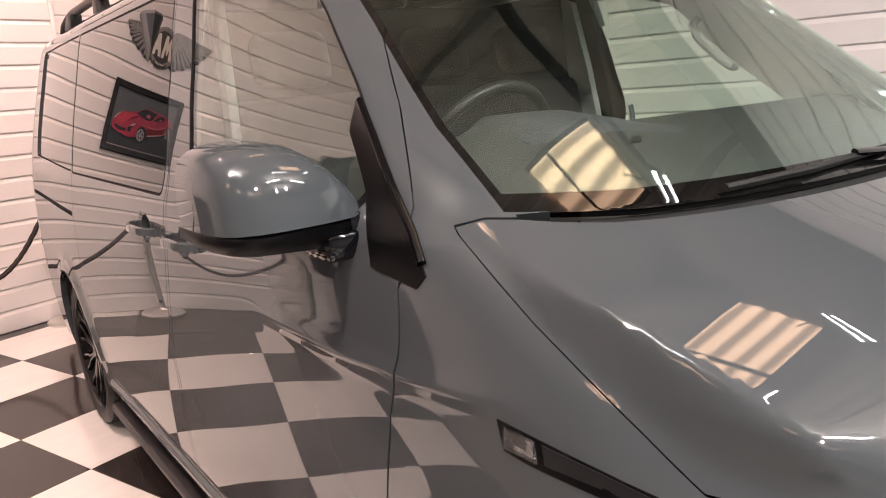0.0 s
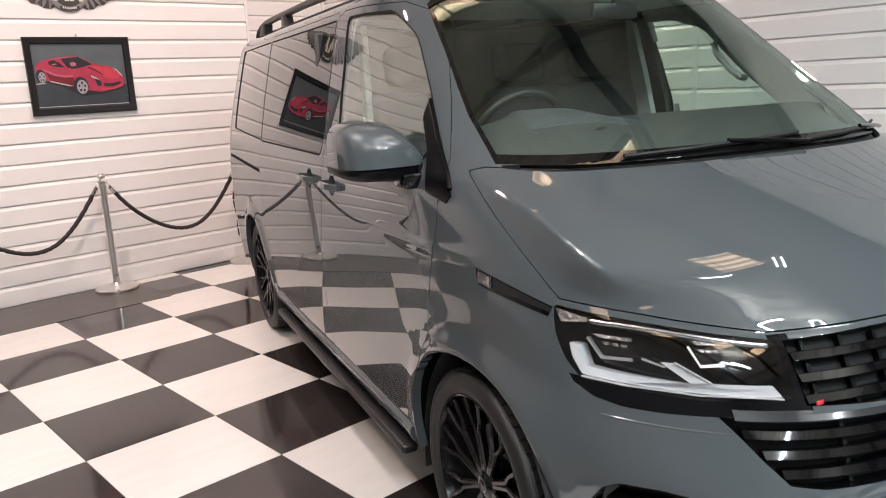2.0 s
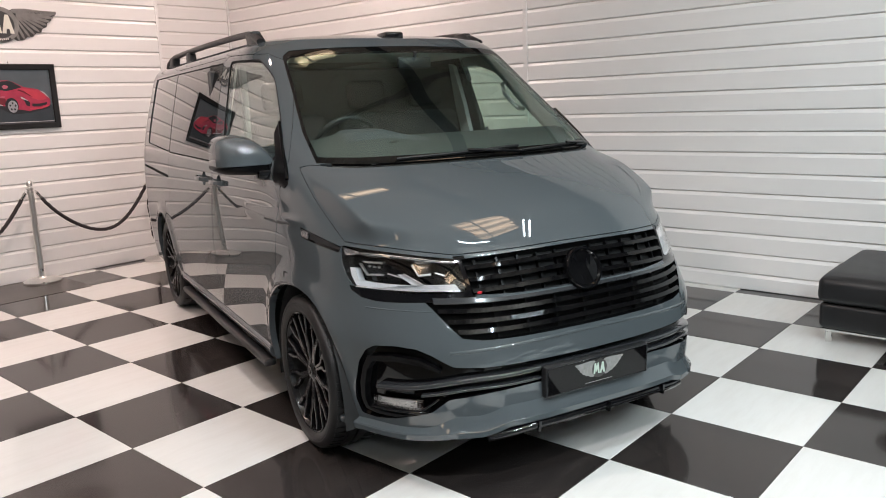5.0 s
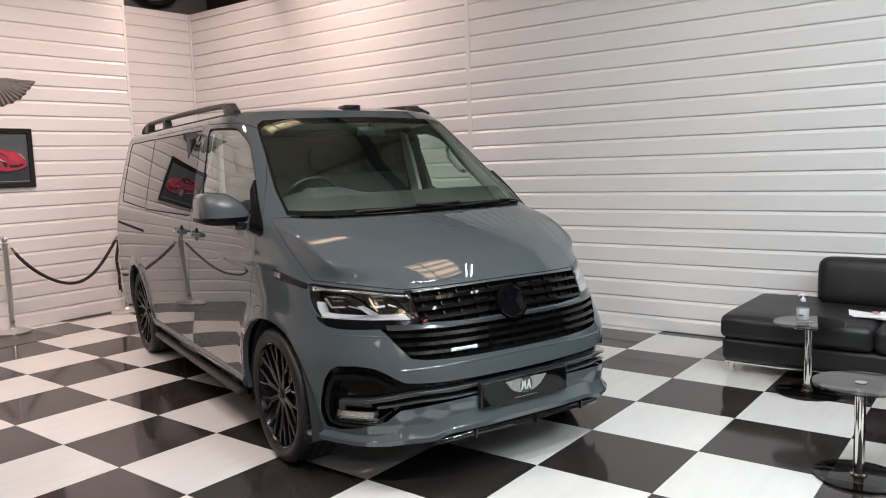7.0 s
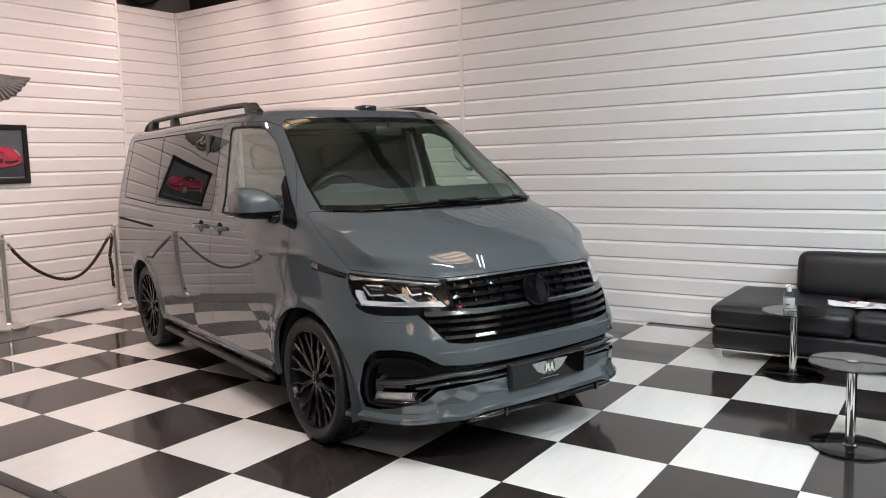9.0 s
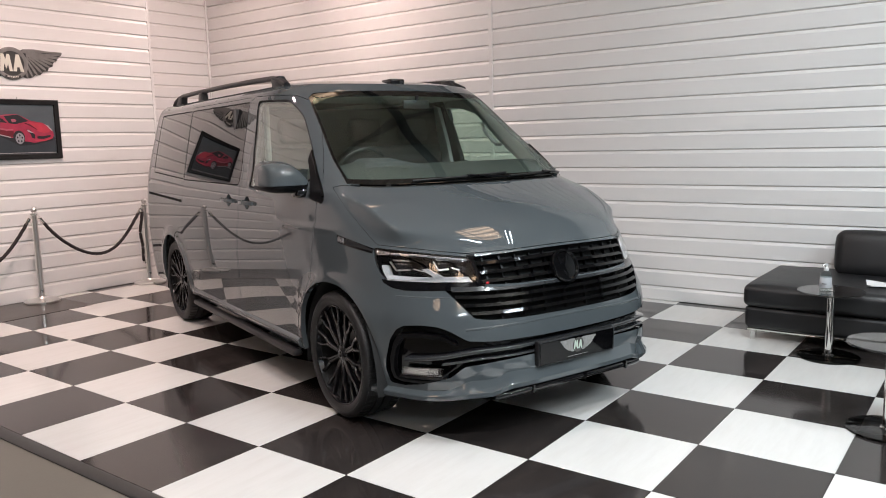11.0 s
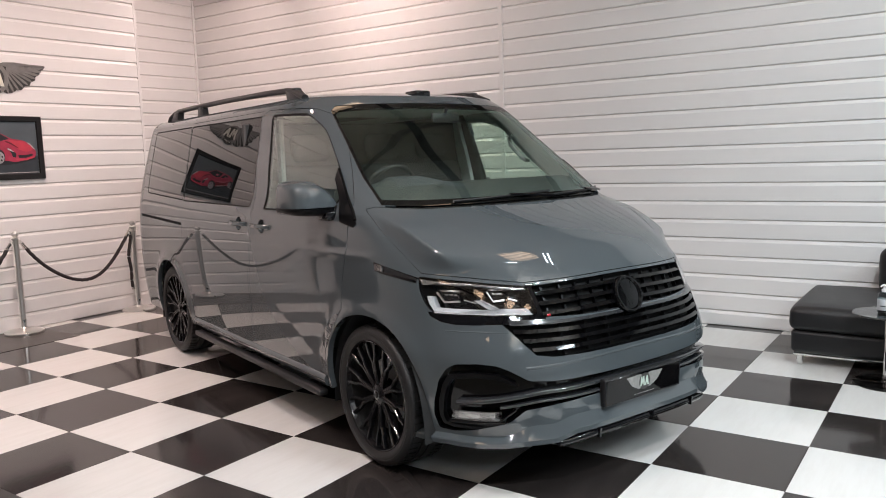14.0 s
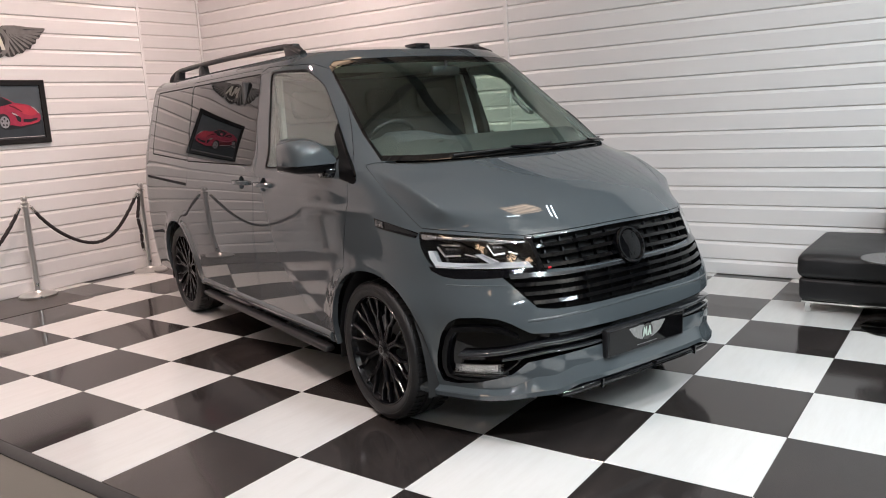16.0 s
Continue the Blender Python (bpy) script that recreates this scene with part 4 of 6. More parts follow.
def strip(path, h, o0, o1, bm=None, place_on=front):
    """A bar that follows the body: path of (x, z); h its half height; from o0 to o1 off the skin."""
    bm = bm or bmesh.new()
    c = min(h * 0.8, (o1 - o0) * 0.4)
    rings = []
    for a, z in path:
        rings.append([bm.verts.new(place_on(a, z + dz, o)) for dz, o in ((h, o0), (h, o1 - c), (h * 0.7, o1 - c * 0.3), (h * 0.25, o1), (-h * 0.25, o1), (-h * 0.7, o1 - c * 0.3), (-h, o1 - c), (-h, o0))])
    for p, q in zip(rings, rings[1:]):
        for k in range(8):
            bm.faces.new([p[k], p[(k + 1) % 8], q[(k + 1) % 8], q[k]])
    bm.faces.new(rings[0][::-1])
    bm.faces.new(rings[-1])
    return bm


def slat(path, h, o0, o1):
    """A grille bar with a flat face that leans back a little, and crisp edges."""
    bm, rings = bmesh.new(), []
    for a, z in path:
        rings.append([bm.verts.new(front(a, z + dz, o)) for dz, o in ((h, o0), (h, o1 - 0.011), (h * 0.86, o1 - 0.0085), (-h * 0.8, o1), (-h, o1 - 0.003), (-h, o0))])
    for p, q in zip(rings, rings[1:]):
        for k in range(6):
            bm.faces.new([p[k], p[(k + 1) % 6], q[(k + 1) % 6], q[k]])
    bm.faces.new(rings[0][::-1])
    bm.faces.new(rings[-1])
    return bm


def tub(outline, o0, o1, sgn, bm=None):
    """The side walls of a recess, a thin sheet along its outline."""
    bm = bm or bmesh.new()
    pts = fine(inset(fine(outline), 0.0012))
    a = [bm.verts.new(at_flat(p[0], p[1], o0, sgn)) for p in pts]
    b = [bm.verts.new(at_flat(p[0], p[1], o1, sgn)) for p in pts]
    n = len(pts)
    for i in range(n):
        if pts[i][0] < 1e-4 and pts[(i + 1) % n][0] < 1e-4:
            continue
        bm.faces.new([a[i], a[(i + 1) % n], b[(i + 1) % n], b[i]])
    return bm


def span(x0, x1, n=24):
    return [x0 + (x1 - x0) * k / n for k in range(n + 1)]


# radiator grille
panel("grille_backing", groups["grille"], [MATT_BLACK], 0.004, van, (1, -1), "black grille backing", 0.045)
tb = tub(GRILLE, 0.0, -0.046, 1)
part("grille_frame", tub(GRILLE, 0.0, -0.046, -1, tb), DEEP_BLACK, van, "black grille surround")
for z in (0.897, 0.8545, 0.812):
    e = 0.502 - (0.924 - z) * 0.05
    part("grille_slat", slat([(x, z - 0.01 * (x / 0.5) ** 2 + 0.002) for x in span(-e, e)], 0.0095, -0.03, 0.003), GRILLE_BLACK, van, sharp=20)
for k in range(-5, 6):
    if k:
        part("grille_divider", plate([(0.092 * k - 0.0045, 0.782), (0.092 * k + 0.0045, 0.782), (0.092 * k + 0.0045, 0.926), (0.092 * k - 0.0045, 0.926)], 0.018, None, lambda a, b, d: front(a, b, -0.04 + d)), DEEP_BLACK, van)
panel("lower_grille_backing", groups["lower"], [MATT_BLACK], 0.004, van, (1, -1), "black lower grille backing", 0.05)
tb = tub(LOWER, 0.0, -0.051, 1)
part("lower_grille_frame", tub(LOWER, 0.0, -0.051, -1, tb), GLOSS_BLACK, van, "gloss black lower grille surround")
for z in (0.73, 0.692, 0.6545):
    e = 0.568 + max(0.0, z - 0.638) * 0.66
    part("lower_grille_slat", slat([(x, z + 0.004 * (x / 0.5) ** 2) for x in span(-e, e)], 0.0095, -0.04, 0.003), GRILLE_BLACK, van, sharp=20)
for x in (-0.42, -0.28, -0.14, 0.0, 0.14, 0.28, 0.42):
    part("grille_divider", plate([(x - 0.0045, 0.626), (x + 0.0045, 0.626), (x + 0.0045, 0.758), (x - 0.0045, 0.758)], 0.018, None, lambda a, b, d: front(a, b, -0.044 + d)), MATT_BLACK, van)
part("model_badge", box((-0.011, -0.002, -0.0055), (0.011, 0.002, 0.0055), 0.002, 1), RED, van, "tiny red enamel badge").location = front(0.475, 0.797, 0.004)

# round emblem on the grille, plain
q = normal(0.0, 0.83).to_track_quat("Z", "Y").to_matrix().to_4x4()
emblem_at = Matrix.Translation(front(0, 0.832, 0.0)) @ q
em = lathe([(0.0, -0.03), (0.084, -0.03), (0.09, -0.006), (0.09, 0.012), (0.084, 0.02), (0.076, 0.02), (0.07, 0.011), (0.03, 0.014), (0.0, 0.015)], 40, m=emblem_at)
roundel = part("roundel", em, GRILLE_BLACK, van, "gloss black round emblem")
rd = bmesh.new()
for sx in (-1, 1):
    plate([(sx * 0.03, 0.056), (sx * 0.044, 0.05), (sx * 0.014, -0.052), (sx * 0.003, -0.05)][::sx], 0.003, rd, lambda a, b, d: emblem_at @ Vector((a, b, 0.011 + d)))
part("relief", rd, GRILLE_BLACK, roundel, "raised plain bars")

# bumper intake, fins, fog lamps, number plate, splitter
panel("intake_backing", groups["intake"], [GRILLE_BLACK], 0.004, van, (1, -1), "black bumper insert", 0.04)
tb = tub(INTAKE, 0.0, -0.041, 1)
part("intake_frame", tub(INTAKE, 0.0, -0.041, -1, tb), GLOSS_BLACK, van, "gloss black bumper insert edge")
for z, drop, h, e in ((0.478, 0.058, 0.011, 0.825), (0.441, 0.052, 0.006, 0.715)):
    part("bumper_fin", strip([(x, z - drop * smooth(0.53, 0.9, abs(x))) for x in span(-e, e, 56)], h, -0.04, 0.002), SMOKE_GLOSS, van, "gloss dark bumper fin")
part("grille_bar", slat([(x, 0.7705 + 0.004 * (x / 0.6) ** 2) for x in span(-0.635, 0.635, 40)], 0.0135, -0.012, 0.005), SMOKE_GLOSS, van, sharp=20, label= "gloss dark bar between the grilles")
for s in (1, -1):
    fog = part("fog_lamp", strip([(s * x, 0.366 + 0.12 * (0.77 - x)) for x in span(0.72, 0.824, 10)], 0.021, -0.019, -0.012), LAMP_DIM, van, "slim fog lamp with ribbed lens")
    part("cover", strip([(s * x, 0.366 + 0.12 * (0.77 - x)) for x in span(0.71, 0.83, 10)], 0.025, -0.0115, -0.006), LAMP_GLASS, fog, "clear fog lamp cover")
    part("reflector", strip([(s * x, 0.368 + 0.12 * (0.77 - x)) for x in span(0.73, 0.818, 8)], 0.016, -0.0145, -0.0118), LAMP_FACET, fog, "bright faceted reflector")
    part("fog_lamp_bezel", strip([(s * x, 0.334 + 0.1 * (0.78 - x)) for x in span(0.7, 0.83, 12)], 0.007, -0.02, 0.0), GLOSS_BLACK, van)
    part("fog_lamp_bezel", strip([(s * x, 0.345 + 1.1 * (0.72 - x)) for x in span(0.665, 0.715, 6)], 0.008, -0.02, -0.002), GLOSS_BLACK, van)
    inner = rounded([S(0.5, 0.5), S(0.53, 0.548), F(0.79, 0.565), F(0.72, 0.558), F(0.66, 0.52), F(0.655, 0.508), F(0.72, 0.536), F(0.78, 0.545), S(0.55, 0.53), S(0.52, 0.49), S(0.5, 0.42), S(0.492, 0.36), S(0.5, 0.325), S(0.54, 0.318), F(0.76, 0.322), F(0.7, 0.352), F(0.695, 0.34), F(0.76, 0.308), S(0.53, 0.303), S(0.485, 0.315), S(0.475, 0.36), S(0.48, 0.43)], 0.006, 2)
    part("intake_surround", plate(fine(inner, 0.012), 0.036, None, lambda a, b, d: at_flat(a, b, -0.04 + d, s)), DEEP_BLACK, van, "black moulded surround of the fog lamp pocket")
    part("bumper_crease", strip([(s * x, 0.7355) for x in span(0.645, 0.82, 14)], 0.0035, -0.01, 0.0014), PAINT, van, "body-coloured bumper crease")
PLATE_AT = Matrix.Translation((0, 0.889, 0.426)) @ pose(0, 0, 0, 3, 0, 180)
holder = part("plate_holder", box((-0.267, -0.004, -0.064), (0.267, 0.03, 0.064), 0.006, 2), SATIN_BLACK, van, "black number plate holder")
holder.matrix_local = PLATE_AT
face = part("show_plate", box((-0.257, -0.0075, -0.0555), (0.257, -0.003, 0.0555), 0.001, 1), GRILLE_BLACK, holder, "black show plate with a winged emblem")


def wing_outline(s, length, height):
    k = height / 0.42
    pts = [(0.12, 0.2), (0.28, 0.275), (0.5, 0.285), (0.8, 0.265), (1.14, 0.262), (1.17, 0.24), (1.12, 0.19), (1.06, 0.17), (1.04, 0.1), (0.95, 0.06), (0.93, -0.01), (0.84, -0.04), (0.8, -0.11), (0.7, -0.12), (0.62, -0.19), (0.52, -0.19), (0.42, -0.25), (0.3, -0.26), (0.16, -0.2)]
    return [(s * a * length * 0.83, b * k) for a, b in pts][::-s]


def feather(root, tip, w):
    """A narrow pointed leaf from root to tip."""
    r, t = Vector(root), Vector(tip)
    d = (t - r).normalized()
    n = Vector((-d.y, d.x)) * w
    m = r + (t - r) * 0.8
    return [tuple(p) for p in (r - n * 0.6, m - n, t - n * 0.35, t + n * 0.5, m + n, r + n * 0.6)]


def winged(parent, scale, depth, wing_mat, ground, mark, m):
    for s in (-1, 1):
        ob = part("wing", plate([(a * scale, b * scale) for a, b in wing_outline(s, 1.0, 0.42)], depth * 0.45), ground, parent, "wing with feathered edge")
        ob.matrix_local = m
        ends = [(1.15, 0.225), (1.08, 0.155), (1.01, 0.085), (0.93, 0.025), (0.85, -0.035), (0.76, -0.095), (0.66, -0.15), (0.55, -0.195), (0.44, -0.235), (0.33, -0.26)]
        for k, (ex, ez) in enumerate(ends):
            quill = feather((0.62 - 0.042 * k, 0.19 - 0.012 * k), (ex, ez), 0.026)
            f2 = part("feather", plate([(s * a * 0.83 * scale, b * scale) for a, b in quill][::s], depth * (0.7 + 0.03 * k)), wing_mat, parent)
            f2.matrix_local = m
        for k in range(7):
            quill = feather((0.34 + 0.03 * k, 0.245), (0.36 + 0.072 * k, 0.06 + 0.018 * k), 0.03)
            f2 = part("covert", plate([(s * a * 0.83 * scale, b * scale) for a, b in quill][::s], depth * (1.1 - 0.03 * k)), wing_mat, parent)
            f2.matrix_local = m
        arm_band = [(0.2, 0.225), (0.3, 0.275), (0.5, 0.287), (0.8, 0.268), (1.15, 0.264), (1.16, 0.242), (0.8, 0.232), (0.5, 0.225), (0.3, 0.2)]
        f2 = part("leading_edge", plate([(s * a * 0.83 * scale, b * scale) for a, b in arm_band][::-s], depth * 1.25), wing_mat, parent)
        f2.matrix_local = m
    turn = m @ pose(0, 0, 0, 90, 0, 0)
    ring = part("ring", lathe([(0.0, 0), (0.3 * scale, 0), (0.3 * scale, depth), (0.265 * scale, depth * 1.4), (0.23 * scale, depth), (0.0, depth)], 36), wing_mat, parent, "round emblem ring")
    ring.matrix_local = turn
    inner = part("ground", lathe([(0.0, depth), (0.226 * scale, depth), (0.226 * scale, depth * 1.1), (0.0, depth * 1.12)], 32), ground, parent, "dark emblem ground")
    inner.matrix_local = turn
    for shape in MARKS:
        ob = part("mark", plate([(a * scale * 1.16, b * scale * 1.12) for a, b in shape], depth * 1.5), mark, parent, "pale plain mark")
        ob.matrix_local = m


MARKS = ([(-0.19, -0.13), (-0.135, -0.13), (-0.12, 0.0), (-0.09, -0.1), (-0.06, 0.0), (-0.045, -0.13), (0.005, -0.13), (-0.03, 0.15), (-0.07, 0.15), (-0.095, 0.06), (-0.12, 0.15), (-0.16, 0.15)],
         [(0.01, -0.13), (0.065, -0.13), (0.075, -0.06), (0.115, -0.06), (0.125, -0.13), (0.18, -0.13), (0.12, 0.15), (0.07, 0.15)])
wing = part("wing_print", plate([(a * 0.13, b * 0.13) for a, b in wing_outline(-1, 1.0, 0.42)], 0.0006), GREY_PRINT, holder, "grey printed wing")
wing.matrix_local = Matrix.Translation((0, -0.0076, 0.012))
wing = part("wing_print", plate([(a * 0.13, b * 0.13) for a, b in wing_outline(1, 1.0, 0.42)], 0.0006), GREY_PRINT, holder, "grey printed wing")
wing.matrix_local = Matrix.Translation((0, -0.0076, 0.012))
disc = part("disc_print", lathe([(0.0, 0), (0.039, 0), (0.039, 0.0009), (0.0, 0.0009)], 28), EMBLEM_DARK, holder, "dark printed disc")
disc.matrix_local = Matrix.Translation((0, -0.0076, 0.01)) @ pose(0, 0, 0, 90, 0, 0)
for shape in MARKS:
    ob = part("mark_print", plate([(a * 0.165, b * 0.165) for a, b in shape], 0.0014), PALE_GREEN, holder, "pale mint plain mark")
    ob.matrix_local = Matrix.Translation((0, -0.0076, 0.01))
rim_bm = bmesh.new()
for lo, hi in (((-0.263, -0.0085, -0.0605), (-0.26, -0.004, 0.0605)), ((0.26, -0.0085, -0.0605), (0.263, -0.004, 0.0605)), ((-0.2598, -0.0085, 0.0575), (0.2598, -0.004, 0.0605)), ((-0.2598, -0.0085, -0.0605), (0.2598, -0.004, -0.0575))):
    box(lo, hi, 0.001, 1, rim_bm)
part("plate_rim", rim_bm, SMOKE_GLOSS, holder, "thin dark plate rim")
ob = part("bar_print", box((-0.07, -0.0084, -0.0442), (0.07, -0.0076, -0.0422)), GREY_PRINT, holder, "thin pale line of print")



def lip_at(s):
    x = skin(unflat(s), 0.26)[0]
    return 0.25 + 0.024 * smooth(0.80, 0.58, x) + 0.026 * smooth(0.52, 0.40, x)


def lip_half(sgn, bm):
    """One half of the spoiler lip: a skirt that flares to a crease, an upright edge and a floor."""
    rings = []
    for s in span(0.0, 1.11, 60):
        z, x = lip_at(s), skin(unflat(s), 0.26)[0]
        top = 0.022 + 0.045 * smooth(0.7, 0.58, x)
        fat = 1.0 + 0.2 * smooth(0.45, 0.7, x) * (1 - smooth(0.8, 0.9, x))
        rings.append([bm.verts.new(at_flat(s, z + dz, o, sgn)) for dz, o in ((top, -0.003), (top * 0.55 + 0.004, 0.009 * fat), (0.012, 0.024 * fat), (0.007, 0.028 * fat), (-0.012, 0.03 * fat), (-0.017, 0.027 * fat), (-0.02, -0.05), (top, -0.05))])
    for p, q in zip(rings, rings[1:]):
        for k in range(8):
            bm.faces.new([p[k], p[(k + 1) % 8], q[(k + 1) % 8], q[k]])
    bm.faces.new(rings[-1])
    return bm


lip = lip_half(-1, lip_half(1, bmesh.new()))
part("splitter", lip, PAINT, van, "body-coloured front spoiler lip", 30)
part("splitter_blade", strip([(x, 0.262 - 0.012 * smooth(0.3, 0.5, abs(x))) for x in span(-0.5, 0.5)], 0.017, -0.1, 0.034), GLOSS_BLACK, van, "gloss black blade under the splitter")
for x in (-0.36, -0.05, 0.3):
    part("splitter_fin", plate([(x - 0.005, 0.242), (x + 0.005, 0.242), (x + 0.005, 0.284), (x - 0.005, 0.284)], 0.075, None, lambda a, b, d: front(a, b, -0.035 + d)), GLOSS_BLACK, van)
part("bumper_crease", strip([(x, 0.595 - 0.012 * (x / 0.7) ** 2) for x in span(-0.62, 0.62)], 0.008, -0.01, 0.003), PAINT, van, "body-coloured bumper crease")

# headlights
def ribbon(path, w, at):
    """A thin bar of half width w along a path in the panel layout."""
    pts, left, right = [Vector(p) for p in path], [], []
    for i, p in enumerate(pts):
        a, b = pts[max(0, i - 1)], pts[min(len(pts) - 1, i + 1)]
        d = (b - a).normalized()
        left.append(tuple(p + Vector((-d.y, d.x)) * w))
        right.append(tuple(p - Vector((-d.y, d.x)) * w))
    return plate(left + right[::-1], 0.014, None, at)


for s in (1, -1):
    def lamp_at(a, z, o, s=s):
        return front(s * a, z, o)
    housing = panel("headlight", groups["lamp_glass"], [GLOSS_BLACK], 0.004, van, (s,), "sharp-edged headlight with a pale light guide", 0.075)
    cover = panel("cover", groups["lamp_glass"], [LAMP_GLASS], 0.002, housing, (s,), "clear lamp cover", 0.001)
    cover.visible_shadow = False
    part("bezel", tub(LAMP, -0.002, -0.078, s), GLOSS_BLACK, housing)
    def lit(outline, o0, o1, s=s):
        return plate(fine(outline, 0.012), o1 - o0, None, lambda a, b, d: at_flat(a, b, o0 + d, s))

    guide = [S(0.374, 0.879), S(0.388, 0.847), S(0.42, 0.8125), F(0.779, 0.812), F(0.676, 0.812), F(0.538, 0.810), F(0.552, 0.834), F(0.655, 0.834), F(0.7, 0.87), F(0.723, 0.869), F(0.688, 0.831), F(0.775, 0.831), S(0.428, 0.833), S(0.4, 0.88)]
    part("light_guide", lit(guide, -0.05, -0.012), LIGHT_GUIDE, housing, "frosted white light guide")
    part("guide_edge", ribbon([F(0.54, 0.8065), F(0.68, 0.8085), F(0.78, 0.8085), S(0.425, 0.809)], 0.0016, lambda a, b, d: at_flat(a, b, -0.02 + d * 1.4, s)), LAMP_CHROME, housing, "chrome edge")
    part("guide_edge", ribbon([F(0.655, 0.8355), F(0.702, 0.872)], 0.0014, lambda a, b, d: at_flat(a, b, -0.022 + d * 1.2, s)), LAMP_CHROME, housing)
    part("chrome_strip", strip([(x, 0.9125 + 0.026 * smooth(0.5, 0.76, x)) for x in span(0.538, 0.80, 18)], 0.0062, -0.04, -0.006, None, lamp_at), LAMP_BAR, housing, "thin chrome strip")
    part("corner_reflector", lit([S(0.318, 0.955), F(0.802, 0.944), F(0.806, 0.934), S(0.345, 0.925)], -0.03, -0.008), LAMP_FACET, housing, "bright faceted corner reflector")
    for bx, bz in ((0.805, 0.858), (0.664, 0.868)):
        part("bracket", ribbon([F(bx + 0.01, bz + 0.04), F(bx, bz), F(bx - 0.04, bz + 0.006)], 0.0034, lambda a, b, d: at_flat(a, b, -0.035 + d, s)), LAMP_CHROME, housing, "chrome L bracket")
        part("bracket_fin", ribbon([F(bx - 0.055, bz + 0.012), F(bx - 0.085, bz + 0.001)], 0.002, lambda a, b, d: at_flat(a, b, -0.035 + d, s)), LAMP_CHROME, housing)
        lens = part("projector", lit([F(bx + 0.004, bz + 0.043), F(bx - 0.002, bz + 0.008), F(bx - 0.04, bz + 0.012), F(bx - 0.046, bz + 0.045)], -0.055, -0.034), BLACK_GLASS, housing, "dark glass projector block")
        for k in range(3):
            part("facet", lit([F(bx - 0.006 - 0.012 * k, bz + 0.036), F(bx - 0.014 - 0.012 * k, bz + 0.037), F(bx - 0.014 - 0.012 * k, bz + 0.03), F(bx - 0.007 - 0.012 * k, bz + 0.029)], -0.034, -0.031), LAMP_FACET, lens, "small bright facet")
        part("projector_shelf", lit([F(bx + 0.002, bz + 0.052), F(bx - 0.05, bz + 0.054), F(bx - 0.05, bz + 0.046), F(bx - 0.006, bz + 0.044)], -0.05, -0.02), LAMP_FACET, housing, "bright faceted shelf")
    def on_wing(outline, o0, o1, s=s):
        return plate(outline, o1 - o0, None, lambda a, b, d: Vector((s, 1, 1)) * side(a, b, o0 + d))

    rep = part("side_repeater", on_wing([(0.044, 0.976), (0.098, 0.967), (0.088, 0.996), (0.04, 1.004)], 0.001, 0.004), LAMP_DIM, van, "small clear side repeater lamp")
    part("reflector", on_wing([(0.06, 0.979), (0.09, 0.974), (0.088, 0.98), (0.059, 0.985)], 0.004, 0.006), LAMP_FACET, rep, "bright strip")
    part("reflector", on_wing([(0.083, 0.975), (0.092, 0.973), (0.083, 0.994), (0.076, 0.995)], 0.004, 0.0065), LAMP_FACET, rep, "bright strip")
    part("lens", on_wing([(0.045, 0.977), (0.097, 0.968), (0.087, 0.995), (0.041, 1.003)], 0.008, 0.01), LAMP_GLASS, rep, "clear lens")
    part("strip_insert", on_wing([(0.108, 0.968), (0.29, 0.941), (0.292, 0.95), (0.2, 0.972), (0.1, 0.993)], 0.002, 0.0045), SATIN_BLACK, van, "satin black insert of the marker strip")

